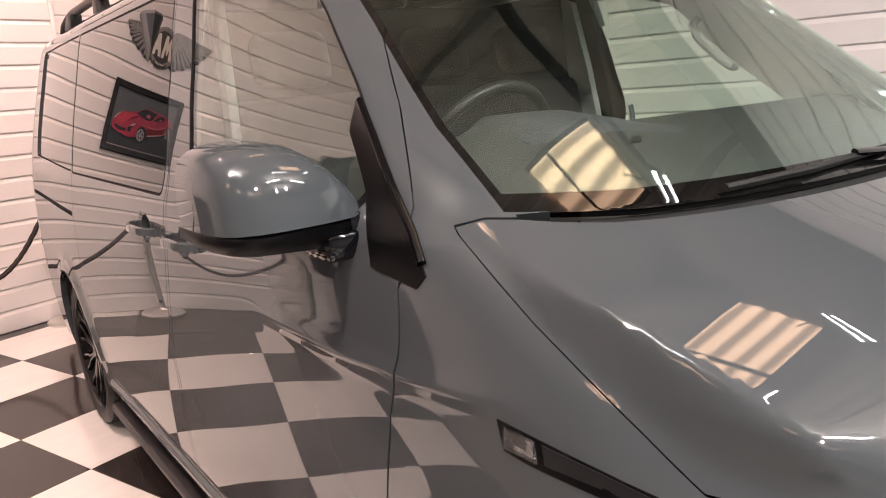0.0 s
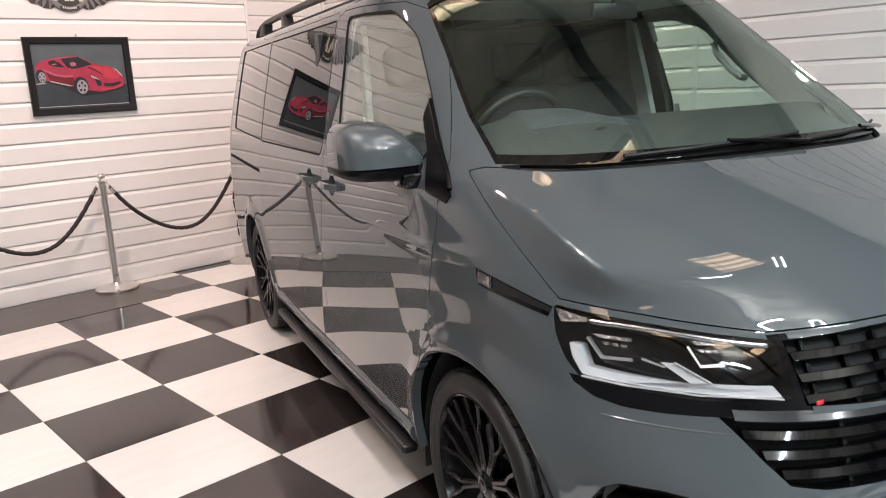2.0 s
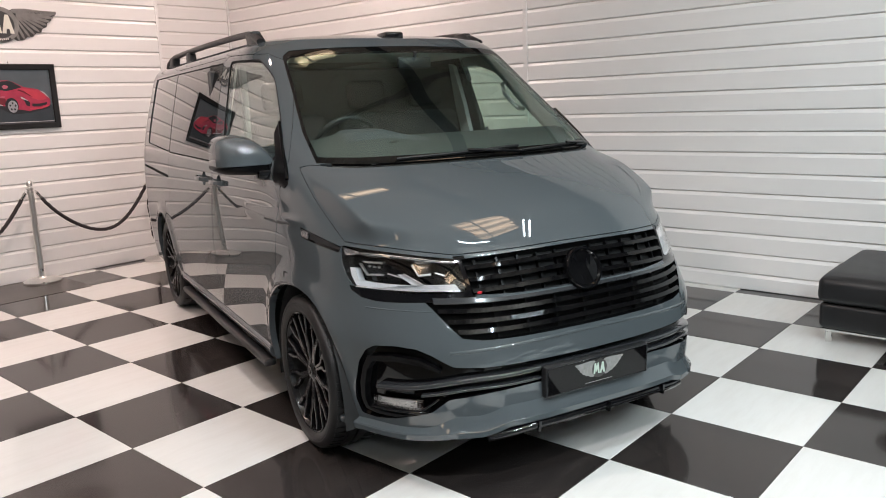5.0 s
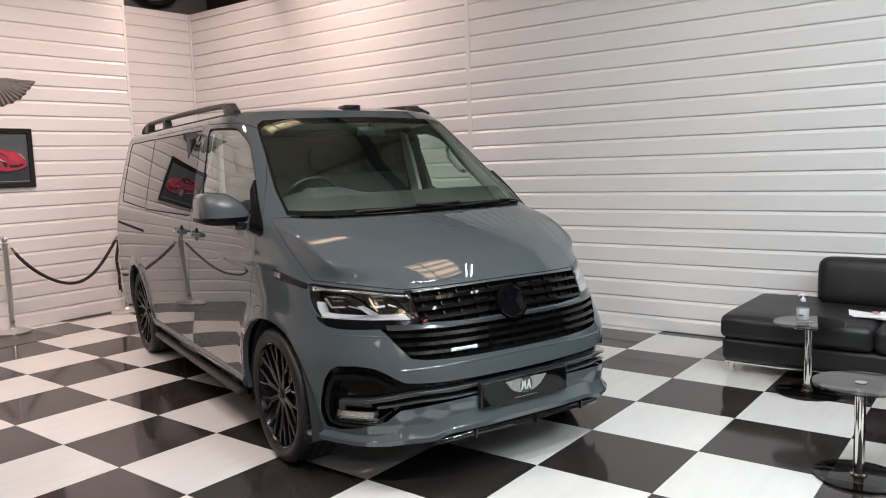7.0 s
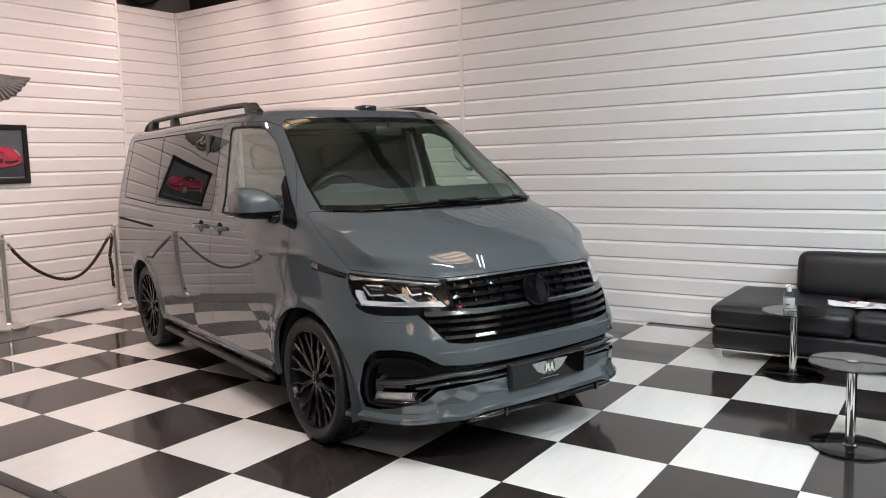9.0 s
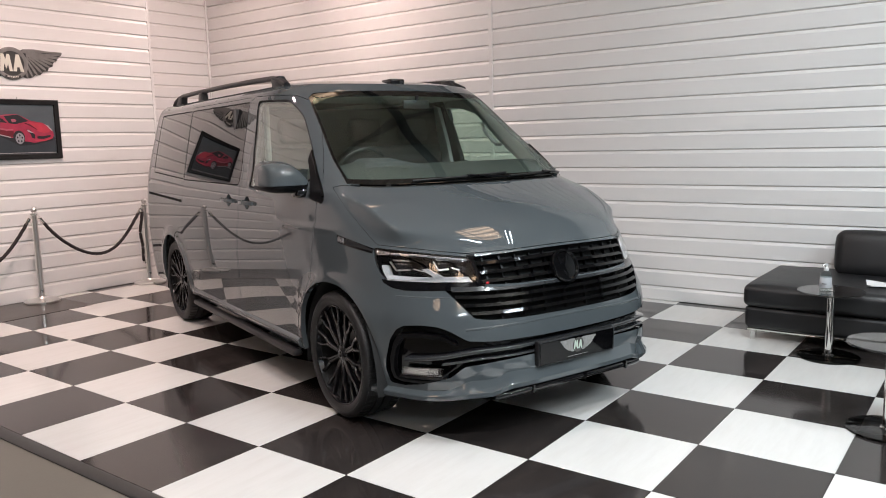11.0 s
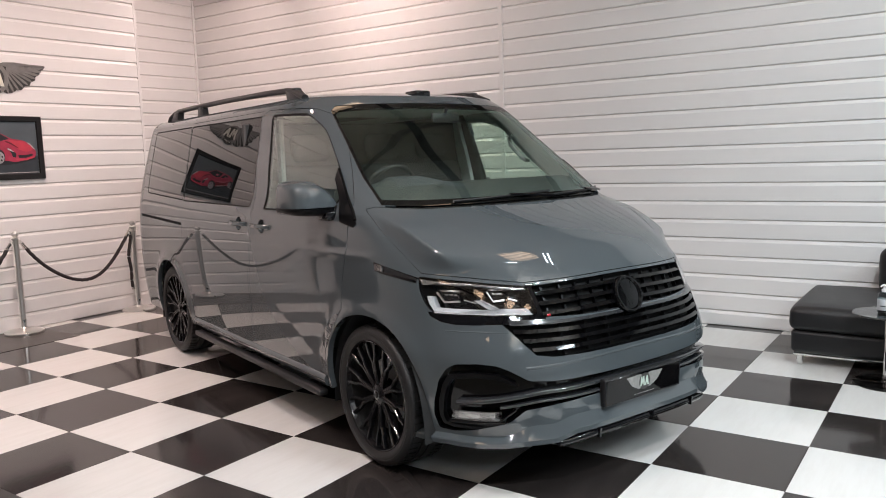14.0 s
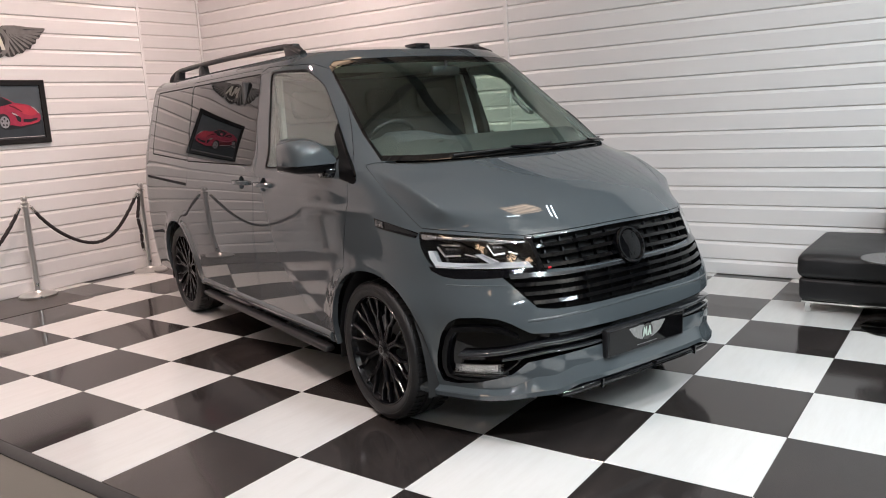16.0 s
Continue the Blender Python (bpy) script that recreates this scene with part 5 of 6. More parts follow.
# side trim, door handles, mirrors, steps, roof rails
for s in (1, -1):
    flip = Vector((s, 1, 1))
    panel("rail_backing", groups["rail"], [MATT_BLACK], 0.004, van, (s,), "dark sliding door rail", 0.012)
    for yc, key in ((-1.175, "cup_f"), (-1.53, "cup_s")):
        leaf = DOORS[s][0 if key == "cup_f" else 1]
        panel("handle_cup", groups[key], [PAINT], 0.004, leaf, (s,), "recessed handle cup", 0.022)
        part("handle_rim", tub(CUP_F if key == "cup_f" else CUP_S, 0.0, -0.023, s), PAINT, leaf)
        bm = bmesh.new()
        pts = [(yc + 0.115, 0.004), (yc + 0.1, 0.02), (yc + 0.05, 0.034), (yc - 0.05, 0.036), (yc - 0.1, 0.022), (yc - 0.115, 0.004)]
        rings = [[bm.verts.new(flip * side(y, 1.122 + h, o + d)) for h, d in ((0.013, 0), (0.009, 0.008), (-0.009, 0.008), (-0.013, 0), (-0.009, -0.006), (0.009, -0.006))] for y, o in pts]
        for a, b in zip(rings, rings[1:]):
            for k in range(6):
                bm.faces.new([a[k], a[(k + 1) % 6], b[(k + 1) % 6], b[k]])
        bm.faces.new(rings[0])
        bm.faces.new(rings[-1])
        part("door_handle", bm, PAINT, leaf, "grey pull handle")
    # step bar and its brackets
    bar = box((0.91, -2.5, 0.235), (0.972, -0.5, 0.272), 0.014, 3)
    bmesh.ops.scale(bar, vec=flip, verts=bar.verts)
    part("side_step", bar, SATIN_BLACK, van, "black side step bar")
    for y in (-0.7, -1.5, -2.3):
        br = box((0.6, y - 0.03, 0.24), (0.94, y + 0.03, 0.27), 0.006, 1)
        bmesh.ops.scale(br, vec=flip, verts=br.verts)
        part("step_bracket", br, SATIN_BLACK, van)
    sill = strip([(y, 0.327) for y in span(-2.56, -0.46)], 0.032, -0.02, 0.016, None, lambda a, z, o: flip * side(a, z, o))
    part("side_skirt", sill, PAINT, van, "body-coloured side skirt along the sill")
    # mirror
    arm_box = box((0.87, -0.40, 1.195), (0.98, -0.30, 1.245), 0.014, 2)
    bmesh.ops.scale(arm_box, vec=flip, verts=arm_box.verts)
    mir = part("wing_mirror", arm_box, GLOSS_BLACK, van, "gloss black mirror arm")
    bm = bmesh.new()
    prof = [(0.875, 0.012, 0.15), (0.895, 0.042, 0.172), (0.92, 0.08, 0.19), (0.955, 0.12, 0.2), (1.0, 0.148, 0.205), (1.05, 0.157, 0.208), (1.09, 0.154, 0.204), (1.122, 0.144, 0.188), (1.138, 0.132, 0.162), (1.147, 0.112, 0.125), (1.151, 0.08, 0.08)]
    rings = []
    for x, hgt, dep in prof:
        ring = []
        for k in range(15):
            a = 0.5 * math.pi * max(0, k - 1) / 13
            ring.append(bm.verts.new((x, -0.5 if k in (0, 14) else -0.5 + dep * math.cos(a) ** 0.5, 1.266 + hgt * 0.88 * math.sin(a) ** 0.72)))
        rings.append(ring)
    for a, b in zip(rings, rings[1:]):
        for k in range(14):
            bm.faces.new([a[k], a[k + 1], b[k + 1], b[k]])
        bm.faces.new([a[14], a[0], b[0], b[14]])
    bm.faces.new(rings[0])
    bm.faces.new(rings[-1][::-1])
    bmesh.ops.scale(bm, vec=flip, verts=bm.verts)
    part("cap", bm, PAINT, mir, "grey painted mirror cap", 55)
    base = bmesh.new()
    rings = []
    for x, dep, h in ((0.865, 0.145, 0.036), (0.92, 0.19, 0.036), (0.98, 0.208, 0.034), (1.04, 0.212, 0.031), (1.09, 0.207, 0.029), (1.125, 0.19, 0.025), (1.142, 0.157, 0.021), (1.152, 0.1, 0.016)):
        rings.append([base.verts.new((x, y, z)) for y, z in ((-0.51, 1.267), (-0.51 + dep * 0.96, 1.267), (-0.51 + dep * 1.02, 1.26), (-0.51 + dep * 1.0, 1.266 - h * 0.75), (-0.51 + dep * 0.86, 1.266 - h * 1.35), (-0.51, 1.266 - h * 1.1))])
    for a, b in zip(rings, rings[1:]):
        for k in range(6):
            base.faces.new([a[k], a[(k + 1) % 6], b[(k + 1) % 6], b[k]])
    base.faces.new(rings[0])
    base.faces.new(rings[-1][::-1])
    bmesh.ops.scale(base, vec=flip, verts=base.verts)
    part("foot", base, DEEP_BLACK, mir, "gloss black lower shell", 50)
    gl = box((0.94, -0.517, 1.235), (1.14, -0.512, 1.37), 0.002, 1)
    bmesh.ops.scale(gl, vec=flip, verts=gl.verts)
    part("glass", gl, CHROME, mir, "mirror glass")
    post = box((0.885, -0.4, 1.2), (0.93, -0.31, 1.275), 0.012, 2)
    bmesh.ops.scale(post, vec=flip, verts=post.verts)
    part("joint", post, GLOSS_BLACK, mir)
    if s < 0:
        # the far mirror is folded back against the door
        fold = Matrix.Translation((-0.91, -0.38, 0)) @ pose(0, 0, 0, 0, 0, 78) @ Matrix.Translation((0.91, 0.38, 0))
        mir.matrix_local = Matrix.Translation((0.0, 0.1, -0.1)) @ fold
    # roof rail
    xr = 0.685
    rail = bmesh.new()
    path = [(-1.02, 1.872), (-1.08, 1.892), (-1.16, 1.918), (-1.26, 1.932), (-1.6, 1.942), (-2.3, 1.95), (-3.0, 1.95), (-3.36, 1.945), (-3.46, 1.93), (-3.54, 1.90), (-3.58, 1.872)]
    tube([(s * (xr + 0.015 * smooth(1.95, 1.9, z)), y, z) for y, z in path], 0.023, 12, bm=rail, flat=0.8)
    rails = part("roof_rail", rail, SATIN_BLACK, van, "black roof rail")
    for y, l, slant in ((-1.15, 0.2, -0.05), (-2.8, 0.12, 0.0), (-3.43, 0.17, 0.05)):
        ft = box((s * xr - 0.028, y - l / 2, 1.865), (s * xr + 0.028, y + l / 2, 1.94), 0.012, 2)
        for v in ft.verts:
            if v.co.z > 1.9:
                v.co.y = y + slant + (v.co.y - y) * 0.62
        part("foot", ft, SATIN_BLACK, rails, "moulded black rail foot")
part("roof_antenna", box((-0.055, -0.93, 1.872), (0.055, -0.8, 1.912), 0.012, 2), GLOSS_BLACK, van, "small black box aerial on the roof")

# wipers
for blade, arm in (([(0.46, 1.268), (0.25, 1.273), (0.0, 1.28), (-0.2, 1.288)], [(-0.2, 1.259), (-0.05, 1.27), (0.1, 1.28)]), ([(-0.2, 1.267), (-0.4, 1.272), (-0.6, 1.277), (-0.75, 1.282)], [(-0.74, 1.262), (-0.65, 1.271), (-0.52, 1.279)])):
    arm_ob = part("wiper_arm", strip(arm, 0.004, 0.012, 0.022), GLOSS_BLACK, van, "black wiper arm")
    part("blade", strip(blade, 0.003, 0.004, 0.016), RUBBER, arm_ob, "black wiper blade")
part("cowl", strip([(x, 1.2555) for x in span(-0.69, 0.69)], 0.008, -0.04, -0.018), MATT_BLACK, van, "black scuttle panel")

# wheels: axle along x
def wheel(y, s):
    hub = new("wheel")
    hub.parent = van
    tagged(hub, "gloss black multi-spoke alloy wheel with low-profile tyre")
    hub.matrix_local = pose(s * 0.815, y, AXLE, 0, 90 * s, 0)
    R = AXLE
    tyre = lathe([(0.268, -0.11), (0.285, -0.125), (0.325, -0.128), (0.341, -0.115), (R - 0.009, -0.095), (R - 0.008, -0.05), (R - 0.008, -0.048), (R - 0.008, -0.042), (R, -0.04), (R, -0.004), (R - 0.008, -0.002), (R - 0.008, 0.004), (R, 0.006), (R, 0.042), (R - 0.008, 0.044),
                  (R - 0.008, 0.05), (R - 0.008, 0.052), (R - 0.009, 0.09), (0.342, 0.106), (0.332, 0.119), (0.314, 0.124), (0.311, 0.1225), (0.305, 0.1245), (0.29, 0.122), (0.272, 0.112), (0.268, 0.105)], 72)
    part("tyre", tyre, RUBBER, hub, "black low-profile tyre")
    blocks = bmesh.new()
    for k in range(60):
        a = 2 * math.pi * k / 60
        for x0, x1 in ((0.056, 0.104), (-0.104, -0.056)):
            vs = [blocks.verts.new((r * math.cos(a + da), r * math.sin(a + da), x)) for r, da, x in ((R, -0.036, x0), (R, 0.036, x0), (R - 0.006, 0.036, x1), (R - 0.006, -0.036, x1))]
            lo = [blocks.verts.new(v.co * 0.965) for v in vs]
            blocks.faces.new(vs)
            for i in range(4):
                blocks.faces.new([vs[i], lo[i], lo[(i + 1) % 4], vs[(i + 1) % 4]])
    tagged(part("tread", blocks, RUBBER, hub), kind="stuff")
    part("rim", lathe([(0.256, 0.088), (0.262, 0.102), (0.266, 0.113), (0.272, 0.116), (0.275, 0.112), (0.274, 0.104), (0.27, 0.09), (0.256, 0.088)], 64), WHEEL_BLACK, hub, "gloss black rim lip")
    part("barrel", lathe([(0.25, -0.11), (0.268, -0.11), (0.268, -0.08), (0.25, -0.06), (0.25, 0.06), (0.256, 0.0885), (0.262, 0.088)], 64), MATT_BLACK, hub, "dull black wheel barrel")
    sp = bmesh.new()

    def arm(r0, a0, r1, a1, w0, w1, z0, z1, t=0.022):
        p, q = Vector((r0 * math.cos(a0), r0 * math.sin(a0), z0)), Vector((r1 * math.cos(a1), r1 * math.sin(a1), z1))
        d = (q - p).normalized()
        n = Vector((-d.y, d.x, 0)).normalized()
        up = Vector((0, 0, 1))
        ra, rb = [], []
        for c, w, ring in ((p, w0, ra), (q, w1, rb)):
            ring += [sp.verts.new(c + n * w - up * t), sp.verts.new(c + n * w - up * 0.005), sp.verts.new(c + n * w * 0.55), sp.verts.new(c - n * w * 0.55), sp.verts.new(c - n * w - up * 0.005), sp.verts.new(c - n * w - up * t)]
        for k in range(6):
            sp.faces.new([ra[k], ra[(k + 1) % 6], rb[(k + 1) % 6], rb[k]])
        sp.faces.new(ra[::-1])
        sp.faces.new(rb)

    for k in range(10):
        a = 2 * math.pi * k / 10 + 0.12
        for e in (-1, 1):
            arm(0.04, a + e * 0.12, 0.165, a + e * 0.055, 0.009, 0.0078, 0.088, 0.098)
            arm(0.163, a + e * 0.055, 0.2, a + e * 0.13, 0.0078, 0.0075, 0.098, 0.102)
            arm(0.198, a + e * 0.13, 0.26, a + e * 0.145, 0.0075, 0.0085, 0.102, 0.108)
    part("spokes", sp, WHEEL_BLACK, hub, "twin black spokes that fork towards the rim", 25)
    part("hub_cap", lathe([(0.0, 0.097), (0.028, 0.097), (0.034, 0.092), (0.06, 0.084), (0.064, 0.05)], 28), WHEEL_BLACK, hub)
    cap = lathe([(0.0175, 0.0965), (0.0205, 0.0982), (0.0235, 0.0965)], 24)
    part("cap_ring", cap, STEEL, hub, "silver centre ring")
    nuts = bmesh.new()
    for k in range(5):
        a = 2 * math.pi * k / 5
        lathe([(0.0, 0.078), (0.008, 0.078), (0.009, 0.06)], 6, nuts, Matrix.Translation((0.047 * math.cos(a), 0.047 * math.sin(a), 0)))
    part("wheel_nuts", nuts, GLOSS_BLACK, hub)
    part("brake_disc", lathe([(0.07, 0.02), (0.165, 0.02), (0.17, 0.015), (0.17, -0.005), (0.07, -0.005)], 48), STEEL, hub, "dull steel brake disc")
    cal = bmesh.new()
    box((0.1, -0.09, -0.02), (0.19, 0.09, 0.04), 0.012, 2, cal)
    part("caliper", cal, MATT_BLACK, hub)
    # arch lining
    ln = bmesh.new()
    ra, rb = [], []
    for k in range(25):
        a = math.pi * k / 24
        for x, ring in ((0.92, ra), (0.5, rb)):
            ring.append(ln.verts.new((s * x, y + 0.418 * math.cos(a), AXLE - 0.1 + 0.518 * math.sin(a) if k not in (0, 24) else 0.22)))
    for k in range(24):
        ln.faces.new([ra[k], ra[k + 1], rb[k + 1], rb[k]])
    ln.faces.new(rb)
    part("arch_lining", ln, MATT_BLACK, van, "black wheel arch lining")


for y in (0.0, -WHEELBASE):
    for s in (1, -1):
        wheel(y, s)

# underside, added panel in place of the dim rear cabin, and cabin
part("underbody", box((-0.88, -3.85, 0.26), (0.88, -0.45, 0.36), 0.01, 1), MATT_BLACK, van, "dark underbody")
part("front_underbody", box((-0.66, -0.45, 0.24), (0.66, 0.62, 0.34), 0.01, 1), MATT_BLACK, van, "dark front undertray")
part("engine_cover", box((-0.6, 0.02, 0.34), (0.6, 0.6, 0.86), 0.04, 2), MATT_BLACK, van, "dark engine bay filler")
part("bulkhead", box((-0.86, -1.62, 0.37), (0.86, -1.58, 1.75), 0.01, 1), TRIM, van, "added dark panel standing in for the dim rear cabin")
dash = bmesh.new()
rows = []
for x in span(-0.86, 0.86, 34):
    yf = skin(u_front(abs(x), 1.27), 1.27)[1] - 0.05
    hump = 0.03 * math.exp(-((x - 0.42) / 0.2) ** 4)
    rows.append([dash.verts.new((x * (0.97 if z > 1.3 else 1.0), y, z)) for y, z in ((yf, 1.235), (yf - 0.03, 1.262), (yf - 0.12 - 0.1 * (yf + 0.1), 1.30), (-0.36, 1.345 + hump), (-0.44, 1.355 + hump), (-0.47, 1.335 + hump * 0.6), (-0.48, 1.2), (-0.46, 0.95), (-0.3, 0.8), (yf, 0.8))])
for a, b in zip(rows, rows[1:]):
    for k in range(10):
        dash.faces.new([a[k], a[(k + 1) % 10], b[(k + 1) % 10], b[k]])
dash.faces.new(rows[0])
dash.faces.new(rows[-1][::-1])
dashboard = part("dashboard", dash, DASH, van, "grey moulded dashboard")
part("vent_slots", plate([(0.33, -0.2), (0.36, -0.2), (0.2, -0.34), (0.17, -0.34)], 0.004, None, lambda a, b, d: (a, b, 1.332 + (b + 0.2) * -0.1 + d)), MATT_BLACK, dashboard)
hood = bmesh.new()
rows = []
for x in span(0.1, 0.545, 30):
    top = 0.012 + 0.052 * smooth(0.06, 0.36, x) * (1 - 0.6 * smooth(0.48, 0.545, x))
    rows.append([hood.verts.new((x, y, 1.335 + h)) for y, h in ((-0.24, -0.02), (-0.29, top * 0.45), (-0.35, top * 0.82), (-0.43, top), (-0.495, top * 0.97), (-0.5, top * 0.8), (-0.49, -0.02))])
for a, b in zip(rows, rows[1:]):
    for k in range(7):
        hood.faces.new([a[k], a[(k + 1) % 7], b[(k + 1) % 7], b[k]])
hood.faces.new(rows[0])
hood.faces.new(rows[-1][::-1])
part("instrument_hood", hood, HOOD, dashboard, "mid-grey instrument hood", 50)
whl = new("steering_wheel")
whl.parent = van
tagged(whl, "black steering wheel with silver spokes")
whl.matrix_local = pose(0.44, -0.55, 1.305, 62, 0, 0)
part("rim", tube([(0.172 * math.cos(2 * math.pi * k / 40), 0.172 * math.sin(2 * math.pi * k / 40), 0) for k in range(40)], 0.013, 10, True), SATIN_BLACK, whl, "black leather wheel rim")
part("boss", box((-0.075, -0.06, -0.03), (0.075, 0.06, 0.012), 0.025, 3), TRIM, whl)
for a in (0, 180, 270):
    ob = part("spoke", box((0.06, -0.018, -0.012), (0.17, 0.018, 0.004), 0.006, 2), TRIM, whl)
    ob.matrix_local = pose(0, 0, 0, 0, 0, a)
part("column", tube([(0.44, -0.53, 1.28), (0.44, -0.3, 1.16)], 0.04, 10), TRIM, van)


def seat(x, width):
    s0 = new("seat")
    s0.parent = van
    tagged(s0, "dark fabric front seat")
    s0.location = (x, 0, 0)
    part("base", box((-width / 2 + 0.04, -1.35, 0.37), (width / 2 - 0.04, -0.85, 0.72), 0.02, 2), TRIM, s0)
    part("cushion", box((-width / 2, -1.4, 0.72), (width / 2, -0.82, 0.88), 0.05, 3), SEAT_CLOTH, s0)
    back = box((-width / 2, -0.07, 0), (width / 2, 0.07, 0.62), 0.055, 3)
    b = part("backrest", back, SEAT_CLOTH, s0)
    b.matrix_local = pose(0, -1.36, 0.86, 12, 0, 0)
    for hx in ((0,) if width < 0.7 else (-width / 4, width / 4)):
        h = part("headrest", box((hx - 0.13, -0.05, 0.65), (hx + 0.13, 0.05, 0.83), 0.045, 3), SEAT_CLOTH, s0)
        h.matrix_local = pose(0, -1.36, 0.86, 12, 0, 0)


seat(0.44, 0.5)
seat(-0.34, 0.86)
for s in (1, -1):
    pil, e = bmesh.new(), -1.30 if s > 0 else -1.43
    ra = [pil.verts.new(Vector((s, 1, 1)) * side(y, z, -0.034)) for y, z in ((e, 1.22), (e - 0.01, 1.5), (e - 0.02, 1.76), (-1.5, 1.78), (-1.55, 1.5), (-1.55, 1.22), (-1.55, 0.8), (e, 0.8))]
    rb = [pil.verts.new(v.co - Vector((s * 0.03, 0, 0))) for v in ra]
    pil.faces.new(ra)
    pil.faces.new(rb[::-1])
    for k in range(8):
        pil.faces.new([ra[k], rb[k], rb[(k + 1) % 8], ra[(k + 1) % 8]])
    part("pillar_trim", pil, PALE_TRIM, van, "pale grey pillar trim")
    dy = 0.0 if s > 0 else -0.28
    grab = tube([Vector((s, 1, 1)) * side(y + dy, z, -0.036 - o) for y, z, o in ((-0.62, 1.64, 0), (-0.625, 1.63, 0.03), (-0.6, 1.585, 0.05), (-0.53, 1.51, 0.05), (-0.5, 1.48, 0.04), (-0.505, 1.47, 0.02), (-0.51, 1.465, 0))], 0.0145, 8)
    if s < 0:
        part("grab_handle", grab, PALE_TRIM, van, "pale grab handle")
part("pillar_cover", box((0.7, -1.385, 0.9), (0.735, -1.33, 1.76), 0.012, 2), BELT_GREY, van, "pale grey belt pillar cover")
part("headliner", box((-0.66, -1.58, 1.79), (0.66, -0.85, 1.81), 0.008, 1), PALE_TRIM, van, "pale headliner")
part("rear_view_mirror", box((-0.1, -0.6, 1.70), (0.1, -0.57, 1.76), 0.014, 2), SATIN_BLACK, van, "black rear-view mirror")
part("mirror_stem", tube([(0, -0.585, 1.75), (0, -0.57, 1.785)], 0.01, 8), SATIN_BLACK, van)

# ---- things round the stage ----


def stanchion(x, y):
    st = thing("stanchion", Matrix.Translation((x, y, 0.004 if x < 1.44 else 0.0)), "polished chrome rope post on a round domed base", "stanchion", "rope posts along the wall")
    part("base", lathe([(0.0, 0.0), (0.165, 0.0), (0.168, 0.006), (0.166, 0.018), (0.155, 0.026), (0.1, 0.034), (0.045, 0.045), (0.034, 0.06)], 40), POST_STEEL, st, "round domed chrome base")
    part("pole", lathe([(0.03, 0.05), (0.026, 0.07), (0.0255, 0.83), (0.03, 0.835), (0.03, 0.85), (0.0255, 0.855), (0.0255, 0.868)], 24), POST_STEEL, st)
    part("finial", lathe([(0.0255, 0.866), (0.036, 0.872), (0.036, 0.882), (0.02, 0.888), (0.017, 0.895), (0.026, 0.903), (0.0315, 0.917), (0.029, 0.934), (0.018, 0.945), (0.0, 0.948)], 24), POST_STEEL, st, "ball finial")
    for s in (-1, 1):
        part("hook", tube([(s * 0.026, 0, 0.855), (s * 0.045, 0, 0.862), (s * 0.052, 0, 0.85), (s * 0.046, 0, 0.838)], 0.005, 8), POST_STEEL, st)


POSTS, POST_Y = (0.05, 1.245, 2.44), 5.36
for x in POSTS:
    stanchion(x, POST_Y)


def rope(points, label):
    r = thing("rope", Matrix.Translation(points[0]), label, "rope", "barrier ropes")
    pts = [Vector(p) - Vector(points[0]) for p in points]
    part("cord", tube(pts[1:-1], 0.015, 18, lobes=3, twist=42.0), ROPE, r, "twisted black cord", 80)
    for a, b in ((pts[0], pts[2]), (pts[-1], pts[-3])):
        part("end_cap", tube([a, a + (b - a) * 0.4, b], 0.018, 12), CHROME, r, "chrome rope end")


def sag(x0, x1, z0, z1, low, n=60):
    out = []
    for k in range(n + 1):
        t = k / n
        out.append((x0 + (x1 - x0) * t, POST_Y, z0 + (z1 - z0) * t - 4 * low * t * (1 - t) * (1 - 0.06 * math.sin(6.3 * t))))
    return out


rope(sag(1.295, 2.39, 0.842, 0.842, 0.43), "black twisted barrier rope hanging between two chrome posts")
rope(sag(0.1, 1.195, 0.842, 0.842, 0.43), "black twisted barrier rope hanging between two chrome posts")
rope([(2.385 - 0.03 * math.sin(k * 0.075) + 0.008 * math.sin(k * 0.3), POST_Y - 0.03, 0.838 - 0.63 * k / 40 + 0.03 * (k / 40) ** 2) for k in range(41)], "black twisted rope hanging loose down a chrome post")

# framed picture of a red sports car
PX0, PX1, PZ0, PZ1 = 0.874, 1.663, 1.418, 2.003
picture = thing("picture", Matrix.Translation((PX0, WALL_Y - 0.0148, PZ0)), "black framed picture of a red sports car on the white wall", "picture")
PW, PH, FW = PX1 - PX0, PZ1 - PZ0, 0.052
fr = bmesh.new()
outer = [(0, 0), (PW, 0), (PW, PH), (0, PH)]
inner = [(FW, FW), (PW - FW, FW), (PW - FW, PH - FW), (FW, PH - FW)]
rings = []
for ring, d in ((outer, 0.0), (outer, 0.026), ([(a + (0.008 if a == 0 else -0.008), b + (0.008 if b == 0 else -0.008)) for a, b in outer], 0.032), ([(a + (-0.006 if a == FW else 0.006), b + (-0.006 if b == FW else 0.006)) for a, b in inner], 0.026), (inner, 0.014)):
    rings.append([fr.verts.new((a, -d, b)) for a, b in ring])
for a, b in zip(rings, rings[1:]):
    for k in range(4):
        fr.faces.new([a[k], a[(k + 1) % 4], b[(k + 1) % 4], b[k]])
part("frame", fr, FRAME_BLACK, picture, "black moulded frame", 20)
IW, IH = PW - 2 * FW, PH - 2 * FW


def ink(name, outline, depth, mat, label=""):
    part(name, plate([(FW + a * IW, FW + b * IH) for a, b in outline], depth), mat, picture, label)


def disc(cx, cy, rx, ry, n=20):
    return [(cx + rx * math.cos(2 * math.pi * k / n), cy + ry * math.sin(2 * math.pi * k / n)) for k in range(n)]


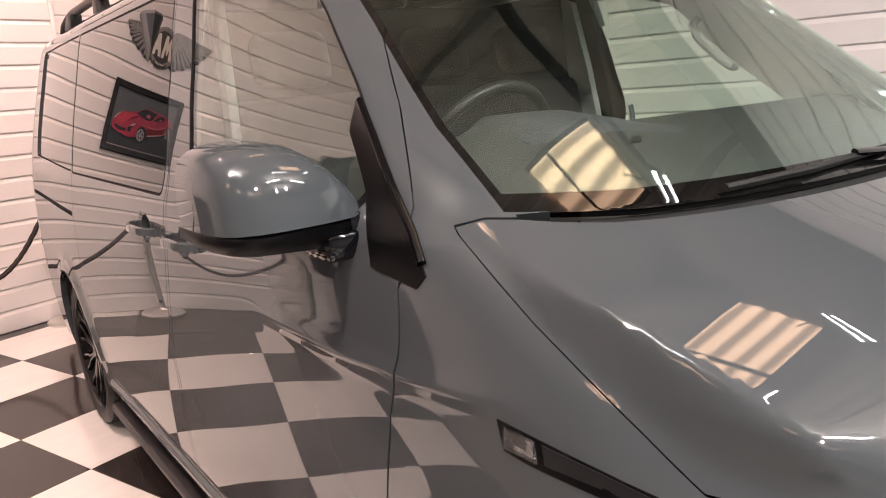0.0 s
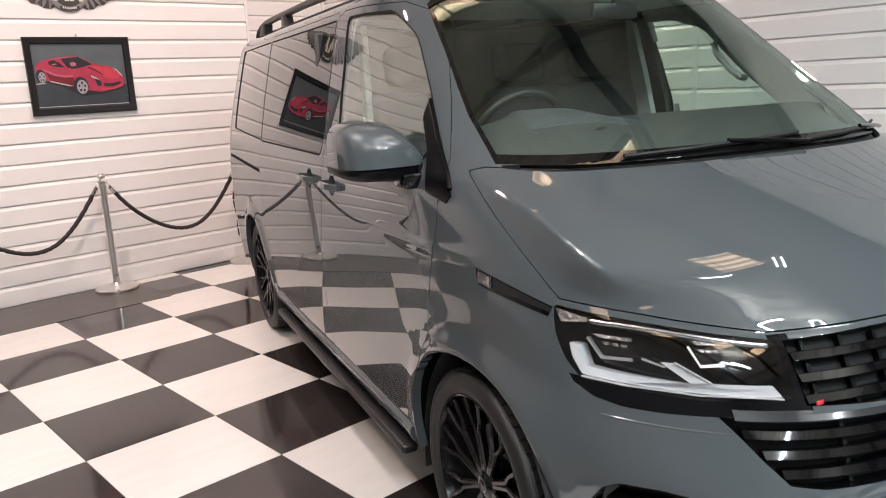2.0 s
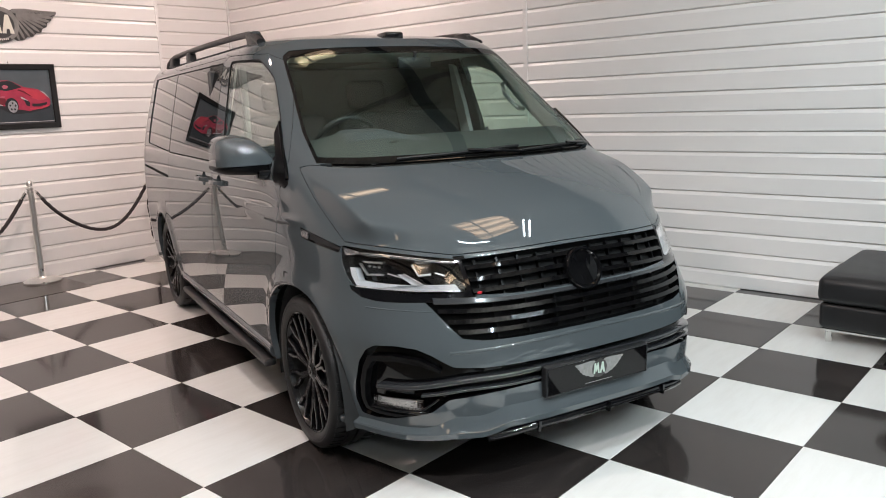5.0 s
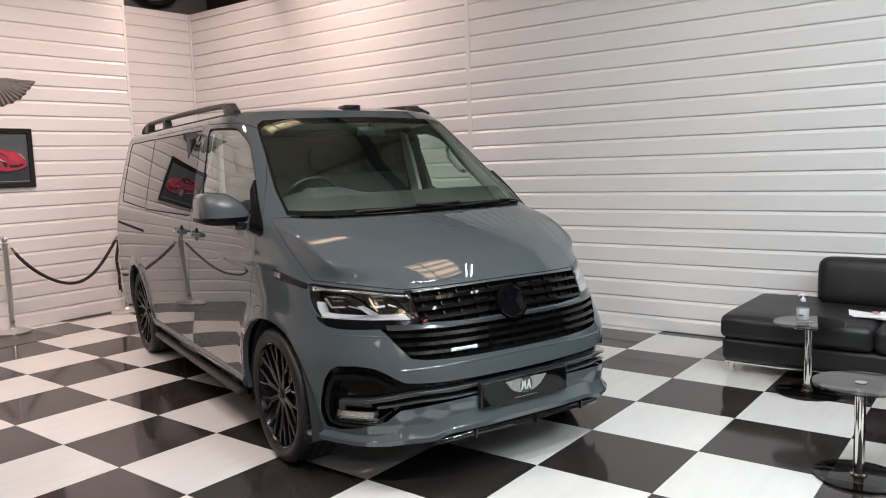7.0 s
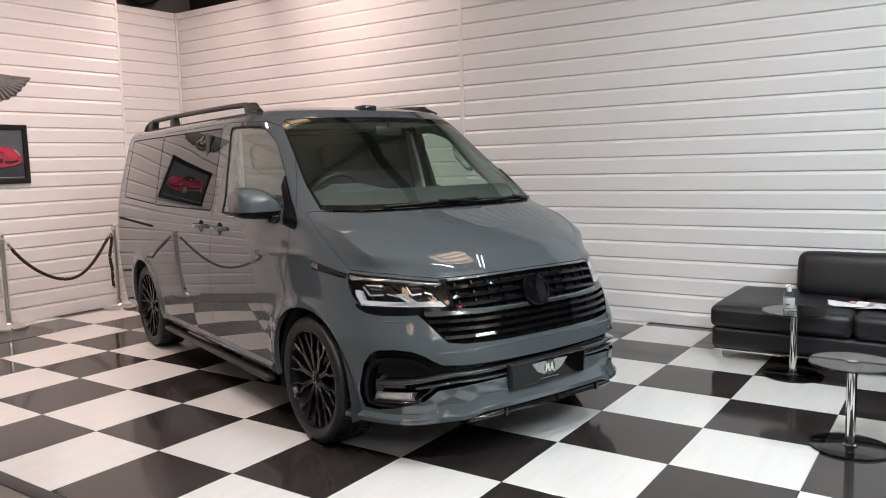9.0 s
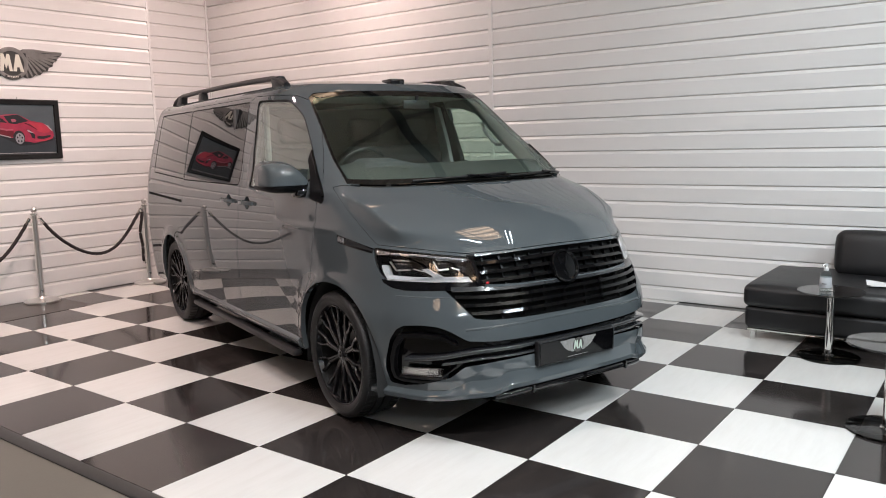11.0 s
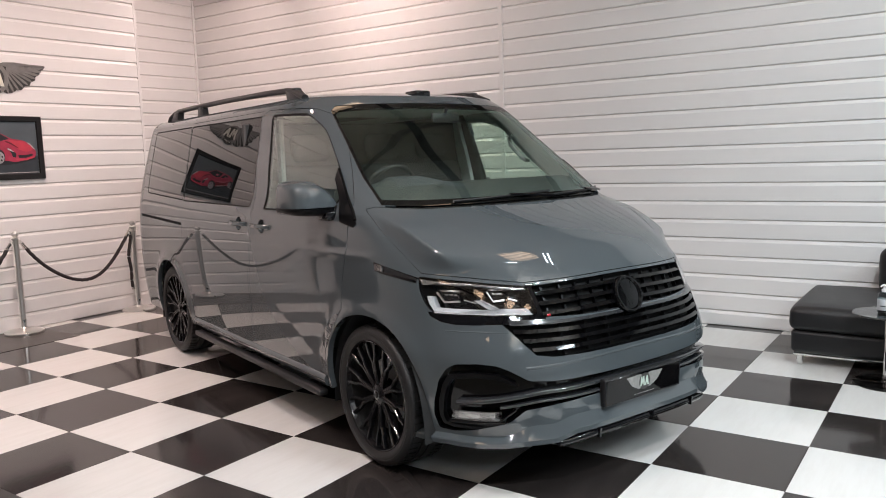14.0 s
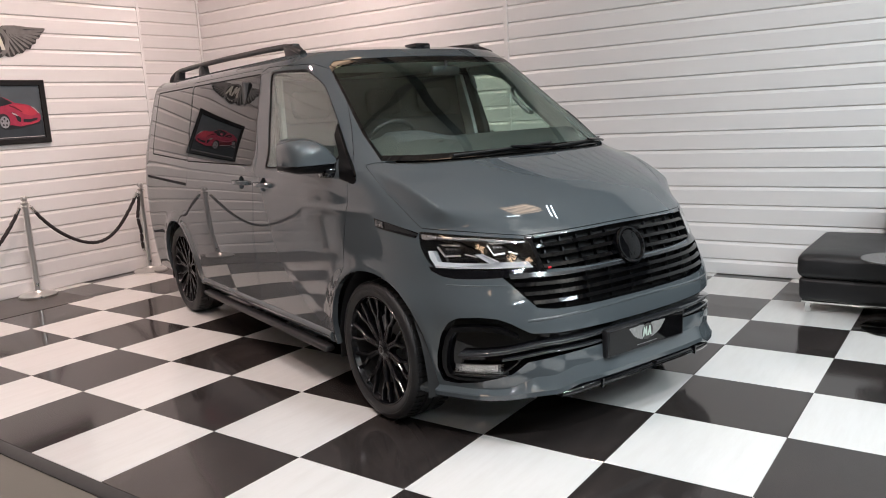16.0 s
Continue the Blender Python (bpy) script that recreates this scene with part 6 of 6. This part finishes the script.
ink("print", [(-0.002, -0.002), (1.002, -0.002), (1.002, 1.002), (-0.002, 1.002)], 0.010, PIC_GROUND, "slate blue print")
ink("road", [(0, 0.0), (1, 0.0), (1, 0.34), (0.7, 0.28), (0.3, 0.36), (0, 0.42)], 0.0104, PIC_ROAD, "dark road")
ink("shadow", [(0.08, 0.42), (0.3, 0.31), (0.48, 0.17), (0.7, 0.19), (0.96, 0.27), (0.98, 0.4), (0.5, 0.5)], 0.0108, PIC_DARK, "dark shadow")
ink("rear_glow", [(0.0, 0.375), (0.1, 0.39), (0.1, 0.405), (0.0, 0.395)], 0.0109, PIC_PALE)
ink("car", rounded([(0.012, 0.56), (0.018, 0.66), (0.06, 0.72), (0.16, 0.77), (0.31, 0.80), (0.46, 0.81), (0.545, 0.765), (0.65, 0.68), (0.82, 0.64), (0.92, 0.565), (0.975, 0.45), (0.975, 0.35), (0.93, 0.295), (0.69, 0.225), (0.595, 0.255), (0.54, 0.26), (0.4, 0.33), (0.36, 0.335), (0.145, 0.43), (0.1, 0.45), (0.04, 0.47)], 0.03), 0.0112, PIC_RED, "red sports car")
ink("side_shade", [(0.12, 0.57), (0.22, 0.5), (0.41, 0.47), (0.41, 0.36), (0.36, 0.345), (0.15, 0.44)], 0.0114, PIC_DARK_RED)
ink("side_shine", [(0.08, 0.615), (0.13, 0.6), (0.22, 0.535), (0.33, 0.51), (0.41, 0.515), (0.4, 0.485), (0.32, 0.475), (0.21, 0.505), (0.12, 0.57)], 0.0116, PIC_PINK)
ink("sill_line", [(0.145, 0.435), (0.25, 0.395), (0.37, 0.35), (0.365, 0.333), (0.25, 0.375), (0.145, 0.42)], 0.0117, PIC_PALE)
ink("roof_shine", [(0.16, 0.762), (0.31, 0.793), (0.45, 0.803), (0.31, 0.778), (0.2, 0.762)], 0.0115, PIC_PINK)
ink("side_window", rounded([(0.165, 0.735), (0.22, 0.752), (0.275, 0.71), (0.335, 0.63), (0.2, 0.655), (0.16, 0.69)], 0.015), 0.0116, PIC_DARK, "dark car windows")
ink("side_window_shine", [(0.19, 0.69), (0.235, 0.7), (0.25, 0.675), (0.2, 0.67)], 0.0118, PIC_PINK)
ink("windscreen", rounded([(0.295, 0.772), (0.485, 0.797), (0.55, 0.745), (0.635, 0.672), (0.43, 0.605), (0.355, 0.63)], 0.015), 0.0116, PIC_DARK, "dark car windows")
ink("car_seat", rounded([(0.385, 0.7), (0.42, 0.72), (0.46, 0.695), (0.45, 0.655), (0.4, 0.645)], 0.012), 0.0118, PIC_PINK)
ink("bonnet_shine", rounded([(0.62, 0.655), (0.8, 0.625), (0.9, 0.55), (0.94, 0.46), (0.86, 0.42), (0.74, 0.47), (0.68, 0.58)], 0.03), 0.0114, PIC_BRIGHT_RED)
ink("bonnet_vent", [(0.58, 0.64), (0.66, 0.595), (0.755, 0.49), (0.72, 0.505), (0.64, 0.575), (0.57, 0.62)], 0.0117, PIC_DARK_RED)
ink("far_headlamp", [(0.855, 0.605), (0.905, 0.585), (0.965, 0.475), (0.955, 0.465), (0.9, 0.555)], 0.0117, PIC_PALE)
ink("headlamp_shade", rounded([(0.585, 0.51), (0.64, 0.48), (0.71, 0.39), (0.7, 0.31), (0.66, 0.33), (0.64, 0.42)], 0.015), 0.0116, PIC_DARK)
ink("headlamp", rounded([(0.6, 0.5), (0.645, 0.47), (0.69, 0.42), (0.65, 0.435), (0.6, 0.47)], 0.01), 0.0119, PIC_PALE)
ink("front_intake", rounded([(0.735, 0.365), (0.83, 0.36), (0.935, 0.39), (0.925, 0.345), (0.83, 0.305), (0.735, 0.31)], 0.015), 0.0117, PIC_DARK)
ink("bumper_shine", [(0.7, 0.285), (0.84, 0.285), (0.96, 0.34), (0.955, 0.315), (0.84, 0.26), (0.7, 0.262)], 0.0117, PIC_BRIGHT_RED)
for cx, cy, rx, ry in ((0.482, 0.33, 0.082, 0.145), (0.068, 0.5, 0.052, 0.105)):
    ink("wheel_arch", disc(cx - 0.005, cy + 0.006, rx, ry), 0.0118, PIC_DARK)
    ink("car_wheel", disc(cx + 0.006, cy - 0.012, rx * 0.74, ry * 0.78), 0.0121, PIC_GREY, "grey car wheel")
    for k in range(5):
        a = 2 * math.pi * k / 5 + 0.3
        ink("wheel_gap", disc(cx + 0.006 + rx * 0.42 * math.cos(a), cy - 0.012 + ry * 0.44 * math.sin(a), rx * 0.14, ry * 0.15, 8), 0.0123, PIC_DARK)
ink("print_line", [(0.0, 0.018), (1.0, 0.018), (1.0, 0.03), (0.0, 0.03)], 0.0106, PIC_PALE, "thin pale line")
part("hook", tube([(PW / 2, -0.006, PH + 0.018), (PW / 2, -0.012, PH + 0.008), (PW / 2, -0.008, PH - 0.004)], 0.005, 8), STEEL, picture)

# winged emblem on the wall
emblem = thing("wall_emblem", Matrix.Translation((1.252, WALL_Y - 0.0148, 2.345)), "pewter winged emblem with a round cream-marked centre", "emblem")
winged(emblem, 0.52, 0.014, EMBLEM, EMBLEM_DARK, CREAM, Matrix())
part("scroll", plate([(-0.075, -0.128), (-0.05, -0.142), (0.0, -0.146), (0.05, -0.142), (0.075, -0.128), (0.07, -0.11), (0.0, -0.126), (-0.07, -0.11)], 0.02), EMBLEM_DARK, emblem, "dark scroll with a line of print")
for k in range(7):
    part("print_bar", box((-0.052 + k * 0.0155, -0.0215, -0.138 + abs(k - 3) * 0.0025), (-0.043 + k * 0.0155, -0.02, -0.124 + abs(k - 3) * 0.0025)), CREAM, emblem)

# sofa
sofa = thing("sofa", Matrix.Translation((3.27, -0.84, 0)), "low black leather sofa with chrome frame by the white wall", "sofa")


def cushion(lo, hi, r=0.045, puff=0.012):
    bm = box(lo, hi, r, 4)
    bmesh.ops.subdivide_edges(bm, edges=[e for e in bm.edges if e.calc_length() > 0.2], cuts=6, use_grid_fill=True)
    c = [(a + b) / 2 for a, b in zip(lo, hi)]
    h = [(b - a) / 2 for a, b in zip(lo, hi)]
    for v in bm.verts:
        q = [(v.co[i] - c[i]) / h[i] for i in range(3)]
        for i in range(3):
            j, k = (i + 1) % 3, (i + 2) % 3
            v.co[i] += q[i] * puff * max(0, 1 - q[j] ** 4) * max(0, 1 - q[k] ** 4)
        v.co += Vector((noise.noise(v.co * 6.0), noise.noise(v.co * 6.0 + Vector((9, 3, 1))), noise.noise(v.co * 7.0 + Vector((1, 7, 5))))) * 0.006
    return bm


part("plinth", cushion((0.02, -2.7, 0.095), (0.98, 0.0, 0.25), 0.03, 0.006), LEATHER, sofa, "black leather base")
part("seat_cushion", cushion((0.0, -0.92, 0.25), (0.985, 0.01, 0.415)), LEATHER, sofa, "wide black leather chaise cushion")
part("seat_cushion", cushion((0.0, -1.8, 0.25), (0.985, -0.925, 0.415)), LEATHER, sofa, "black leather seat cushion")
part("seat_cushion", cushion((0.0, -2.7, 0.25), (0.985, -1.805, 0.415)), LEATHER, sofa, "black leather seat cushion")
for y0, y1 in ((-1.5, -0.46), (-2.6, -1.505)):
    bk = part("backrest", cushion((-0.11, y0, 0.0), (0.11, y1, 0.34), 0.06), LEATHER, sofa, "black leather back cushion")
    bk.matrix_local = pose(0.8, 0, 0.4, 0, 10, 0)
part("frame", box((0.05, -2.65, 0.07), (0.95, -0.01, 0.094), 0.006, 2), CHROME, sofa, "chrome sofa frame")
for x in (0.08, 0.9):
    for y in (-0.05, -2.6):
        part("leg", box((x - 0.02, y - 0.02, 0.0), (x + 0.02, y + 0.02, 0.07), 0.004, 1), CHROME, sofa, "square chrome leg")

# armchair at the edge
chair = thing("armchair", pose(2.3, -2.62, 0, 0, 0, 0), "black leather armchair beside the glass table", "armchair")
part("plinth", cushion((-0.42, -0.4, 0.09), (0.42, 0.42, 0.26), 0.03, 0.006), LEATHER, chair)
part("seat_cushion", cushion((-0.3, -0.3, 0.26), (0.3, 0.43, 0.42)), LEATHER, chair)
for s in (-1, 1):
    part("arm", cushion((s * 0.38 - 0.09, -0.4, 0.2), (s * 0.38 + 0.09, 0.45, 0.6), 0.06), LEATHER, chair)
part("backrest", cushion((-0.3, -0.45, 0.26), (0.3, -0.25, 0.72), 0.06), LEATHER, chair)
for x in (-0.38, 0.38):
    for y in (-0.36, 0.38):
        part("leg", box((x - 0.02, y - 0.02, 0.0), (x + 0.02, y + 0.02, 0.09), 0.004, 1), CHROME, chair)


# glass side tables
def glass_table(x, y, label):
    t = thing("side_table", Matrix.Translation((x, y, 0)), label, "side table", "round glass tables")
    part("base", lathe([(0.0, 0.0), (0.19, 0.0), (0.194, 0.004), (0.192, 0.01), (0.186, 0.012), (0.0, 0.012)], 56), SMOKED, t, "round dark smoked glass base")
    part("collar", lathe([(0.036, 0.0118), (0.036, 0.018), (0.025, 0.024)], 24), CHROME, t)
    part("column", lathe([(0.024, 0.016), (0.024, 0.433)], 28), CHROME, t, "polished chrome column")
    part("flange", lathe([(0.024, 0.425), (0.055, 0.434), (0.055, 0.4395), (0.0, 0.4395)], 28), CHROME, t)
    part("top", lathe([(0.0, 0.441), (0.202, 0.441), (0.205, 0.445), (0.202, 0.451), (0.0, 0.451)], 64), TABLE_GLASS, t, "round smoked glass top")
    part("cap", lathe([(0.026, 0.4512), (0.026, 0.454), (0.0, 0.455)], 24), CHROME, t, "chrome centre cap")


glass_table(3.12, -1.43, "round smoked glass side table with chrome column before the sofa")
glass_table(1.88, -1.92, "round smoked glass side table with chrome column on open floor")

# sanitiser bottle
bottle = thing("pump_bottle", Matrix.Translation((3.09, -1.4, 0.4555)), "clear pump bottle of hand gel on the glass table", "bottle")
part("body", lathe([(0.0, 0.0), (0.033, 0.0), (0.036, 0.005), (0.036, 0.1), (0.032, 0.118), (0.018, 0.128), (0.014, 0.133), (0.0, 0.133)], 28), BOTTLE, bottle, "clear plastic bottle")
part("label", lathe([(0.0365, 0.02), (0.037, 0.021), (0.037, 0.088), (0.0365, 0.089)], 28), LABEL, bottle, "pale bottle label")
part("label_bar", box((-0.0385, -0.012, 0.045), (-0.0368, 0.016, 0.05)), SATIN_BLACK, bottle)
part("pump", lathe([(0.015, 0.13), (0.016, 0.148), (0.008, 0.15), (0.006, 0.165), (0.012, 0.167), (0.012, 0.176), (0.0, 0.178)], 20), WHITE_PLASTIC, bottle, "white pump head")
part("spout", tube([(0, 0, 0.171), (-0.02, 0.01, 0.172), (-0.034, 0.017, 0.166)], 0.005, 8), WHITE_PLASTIC, bottle)

# papers on the sofa
for k, (x, y, rz, z) in enumerate(((3.62, -1.72, 12, 0.428), (3.58, -1.88, -20, 0.431), (3.7, -2.05, 35, 0.434))):
    pp = bmesh.new()
    grid = [[pp.verts.new((-0.105 + 0.21 * i / 6, -0.15 + 0.3 * j / 6, 0.014 * math.sin(i * 0.9 + k) * math.sin(j * 0.7 + k) + 0.006)) for j in range(7)] for i in range(7)]
    under = [[pp.verts.new(v.co - Vector((0, 0, 0.0015))) for v in row] for row in grid]
    for i in range(6):
        for j in range(6):
            pp.faces.new([grid[i][j], grid[i + 1][j], grid[i + 1][j + 1], grid[i][j + 1]])
            pp.faces.new([under[i][j], under[i][j + 1], under[i + 1][j + 1], under[i + 1][j]])
    ob = part("leaflet", pp, PAPER)
    ob.matrix_world = pose(x, y, z, 0, 0, rz)
    tagged(ob, "crumpled white printed leaflet lying on the sofa", "leaflet", "leaflets on the sofa")
    part("print_block", box((-0.06, -0.02 + 0.03 * k, 0.0245), (0.02, 0.015 + 0.03 * k, 0.0252)), PINK_PRINT, ob, "block of pink print")

# loose hose above the recess
hose = thing("air_hose", Matrix.Translation((4.3, 7.3, 4.14)), "black coiled air hose hanging above the wall recess", "hose")
part("coil", tube([(0.36 * math.cos(2 * math.pi * k / 40), 0.05 * math.sin(k * 0.5), 0.28 * math.sin(2 * math.pi * k / 40)) for k in range(40)], 0.04, 10, True), RUBBER, hose)
part("hanger", box((-0.01, -0.01, 0.27), (0.01, 0.01, CEILING - 4.14 - 0.004)), BEAM, hose)

# assumed counter by the clad wall: unidentified dark shape mirrored in the van's door
counter = thing("counter", Matrix.Translation((-1.1, 5.0, 0)), "plain dark grey block against the white wall, standing in for an unidentified reflection", "counter")
part("carcass", box((-0.85, 0.0, 0.08), (0.85, 0.5, 1.06), 0.006, 1), COUNTER, counter)
part("plinth", box((-0.82, 0.04, 0.0), (0.82, 0.48, 0.078)), MATT_BLACK, counter)
part("worktop", box((-0.89, -0.03, 1.064), (0.89, 0.52, 1.1), 0.005, 2), COUNTER, counter)

# ---- floor tiles, one by one ----
tile = {}
for kind, mat in ((0, BLACK_TILE), (1, WHITE_TILE)):
    bm = box((0.0012, 0.0012, -0.008), (TILE - 0.0012, TILE - 0.0012, 0.0), 0.0012, 1)
    me = bpy.data.meshes.new("tile")
    bm.to_mesh(me)
    bm.free()
    me.materials.append(mat)
    tile[kind] = me
for i in range(-1, 8):
    for j in range(-9, 11):
        w, l = min(TILE, WALL_X - i * TILE), min(TILE, BACK_Y - j * TILE)
        if j * TILE > WALL_Y and (i + 1) * TILE < LEFT_B:
            continue
        ob = new("tile", tile[(i + j) % 2])
        ob.parent = floor
        ob.location = (i * TILE, j * TILE, 0)
        ob.scale = (w / TILE, l / TILE, 1)
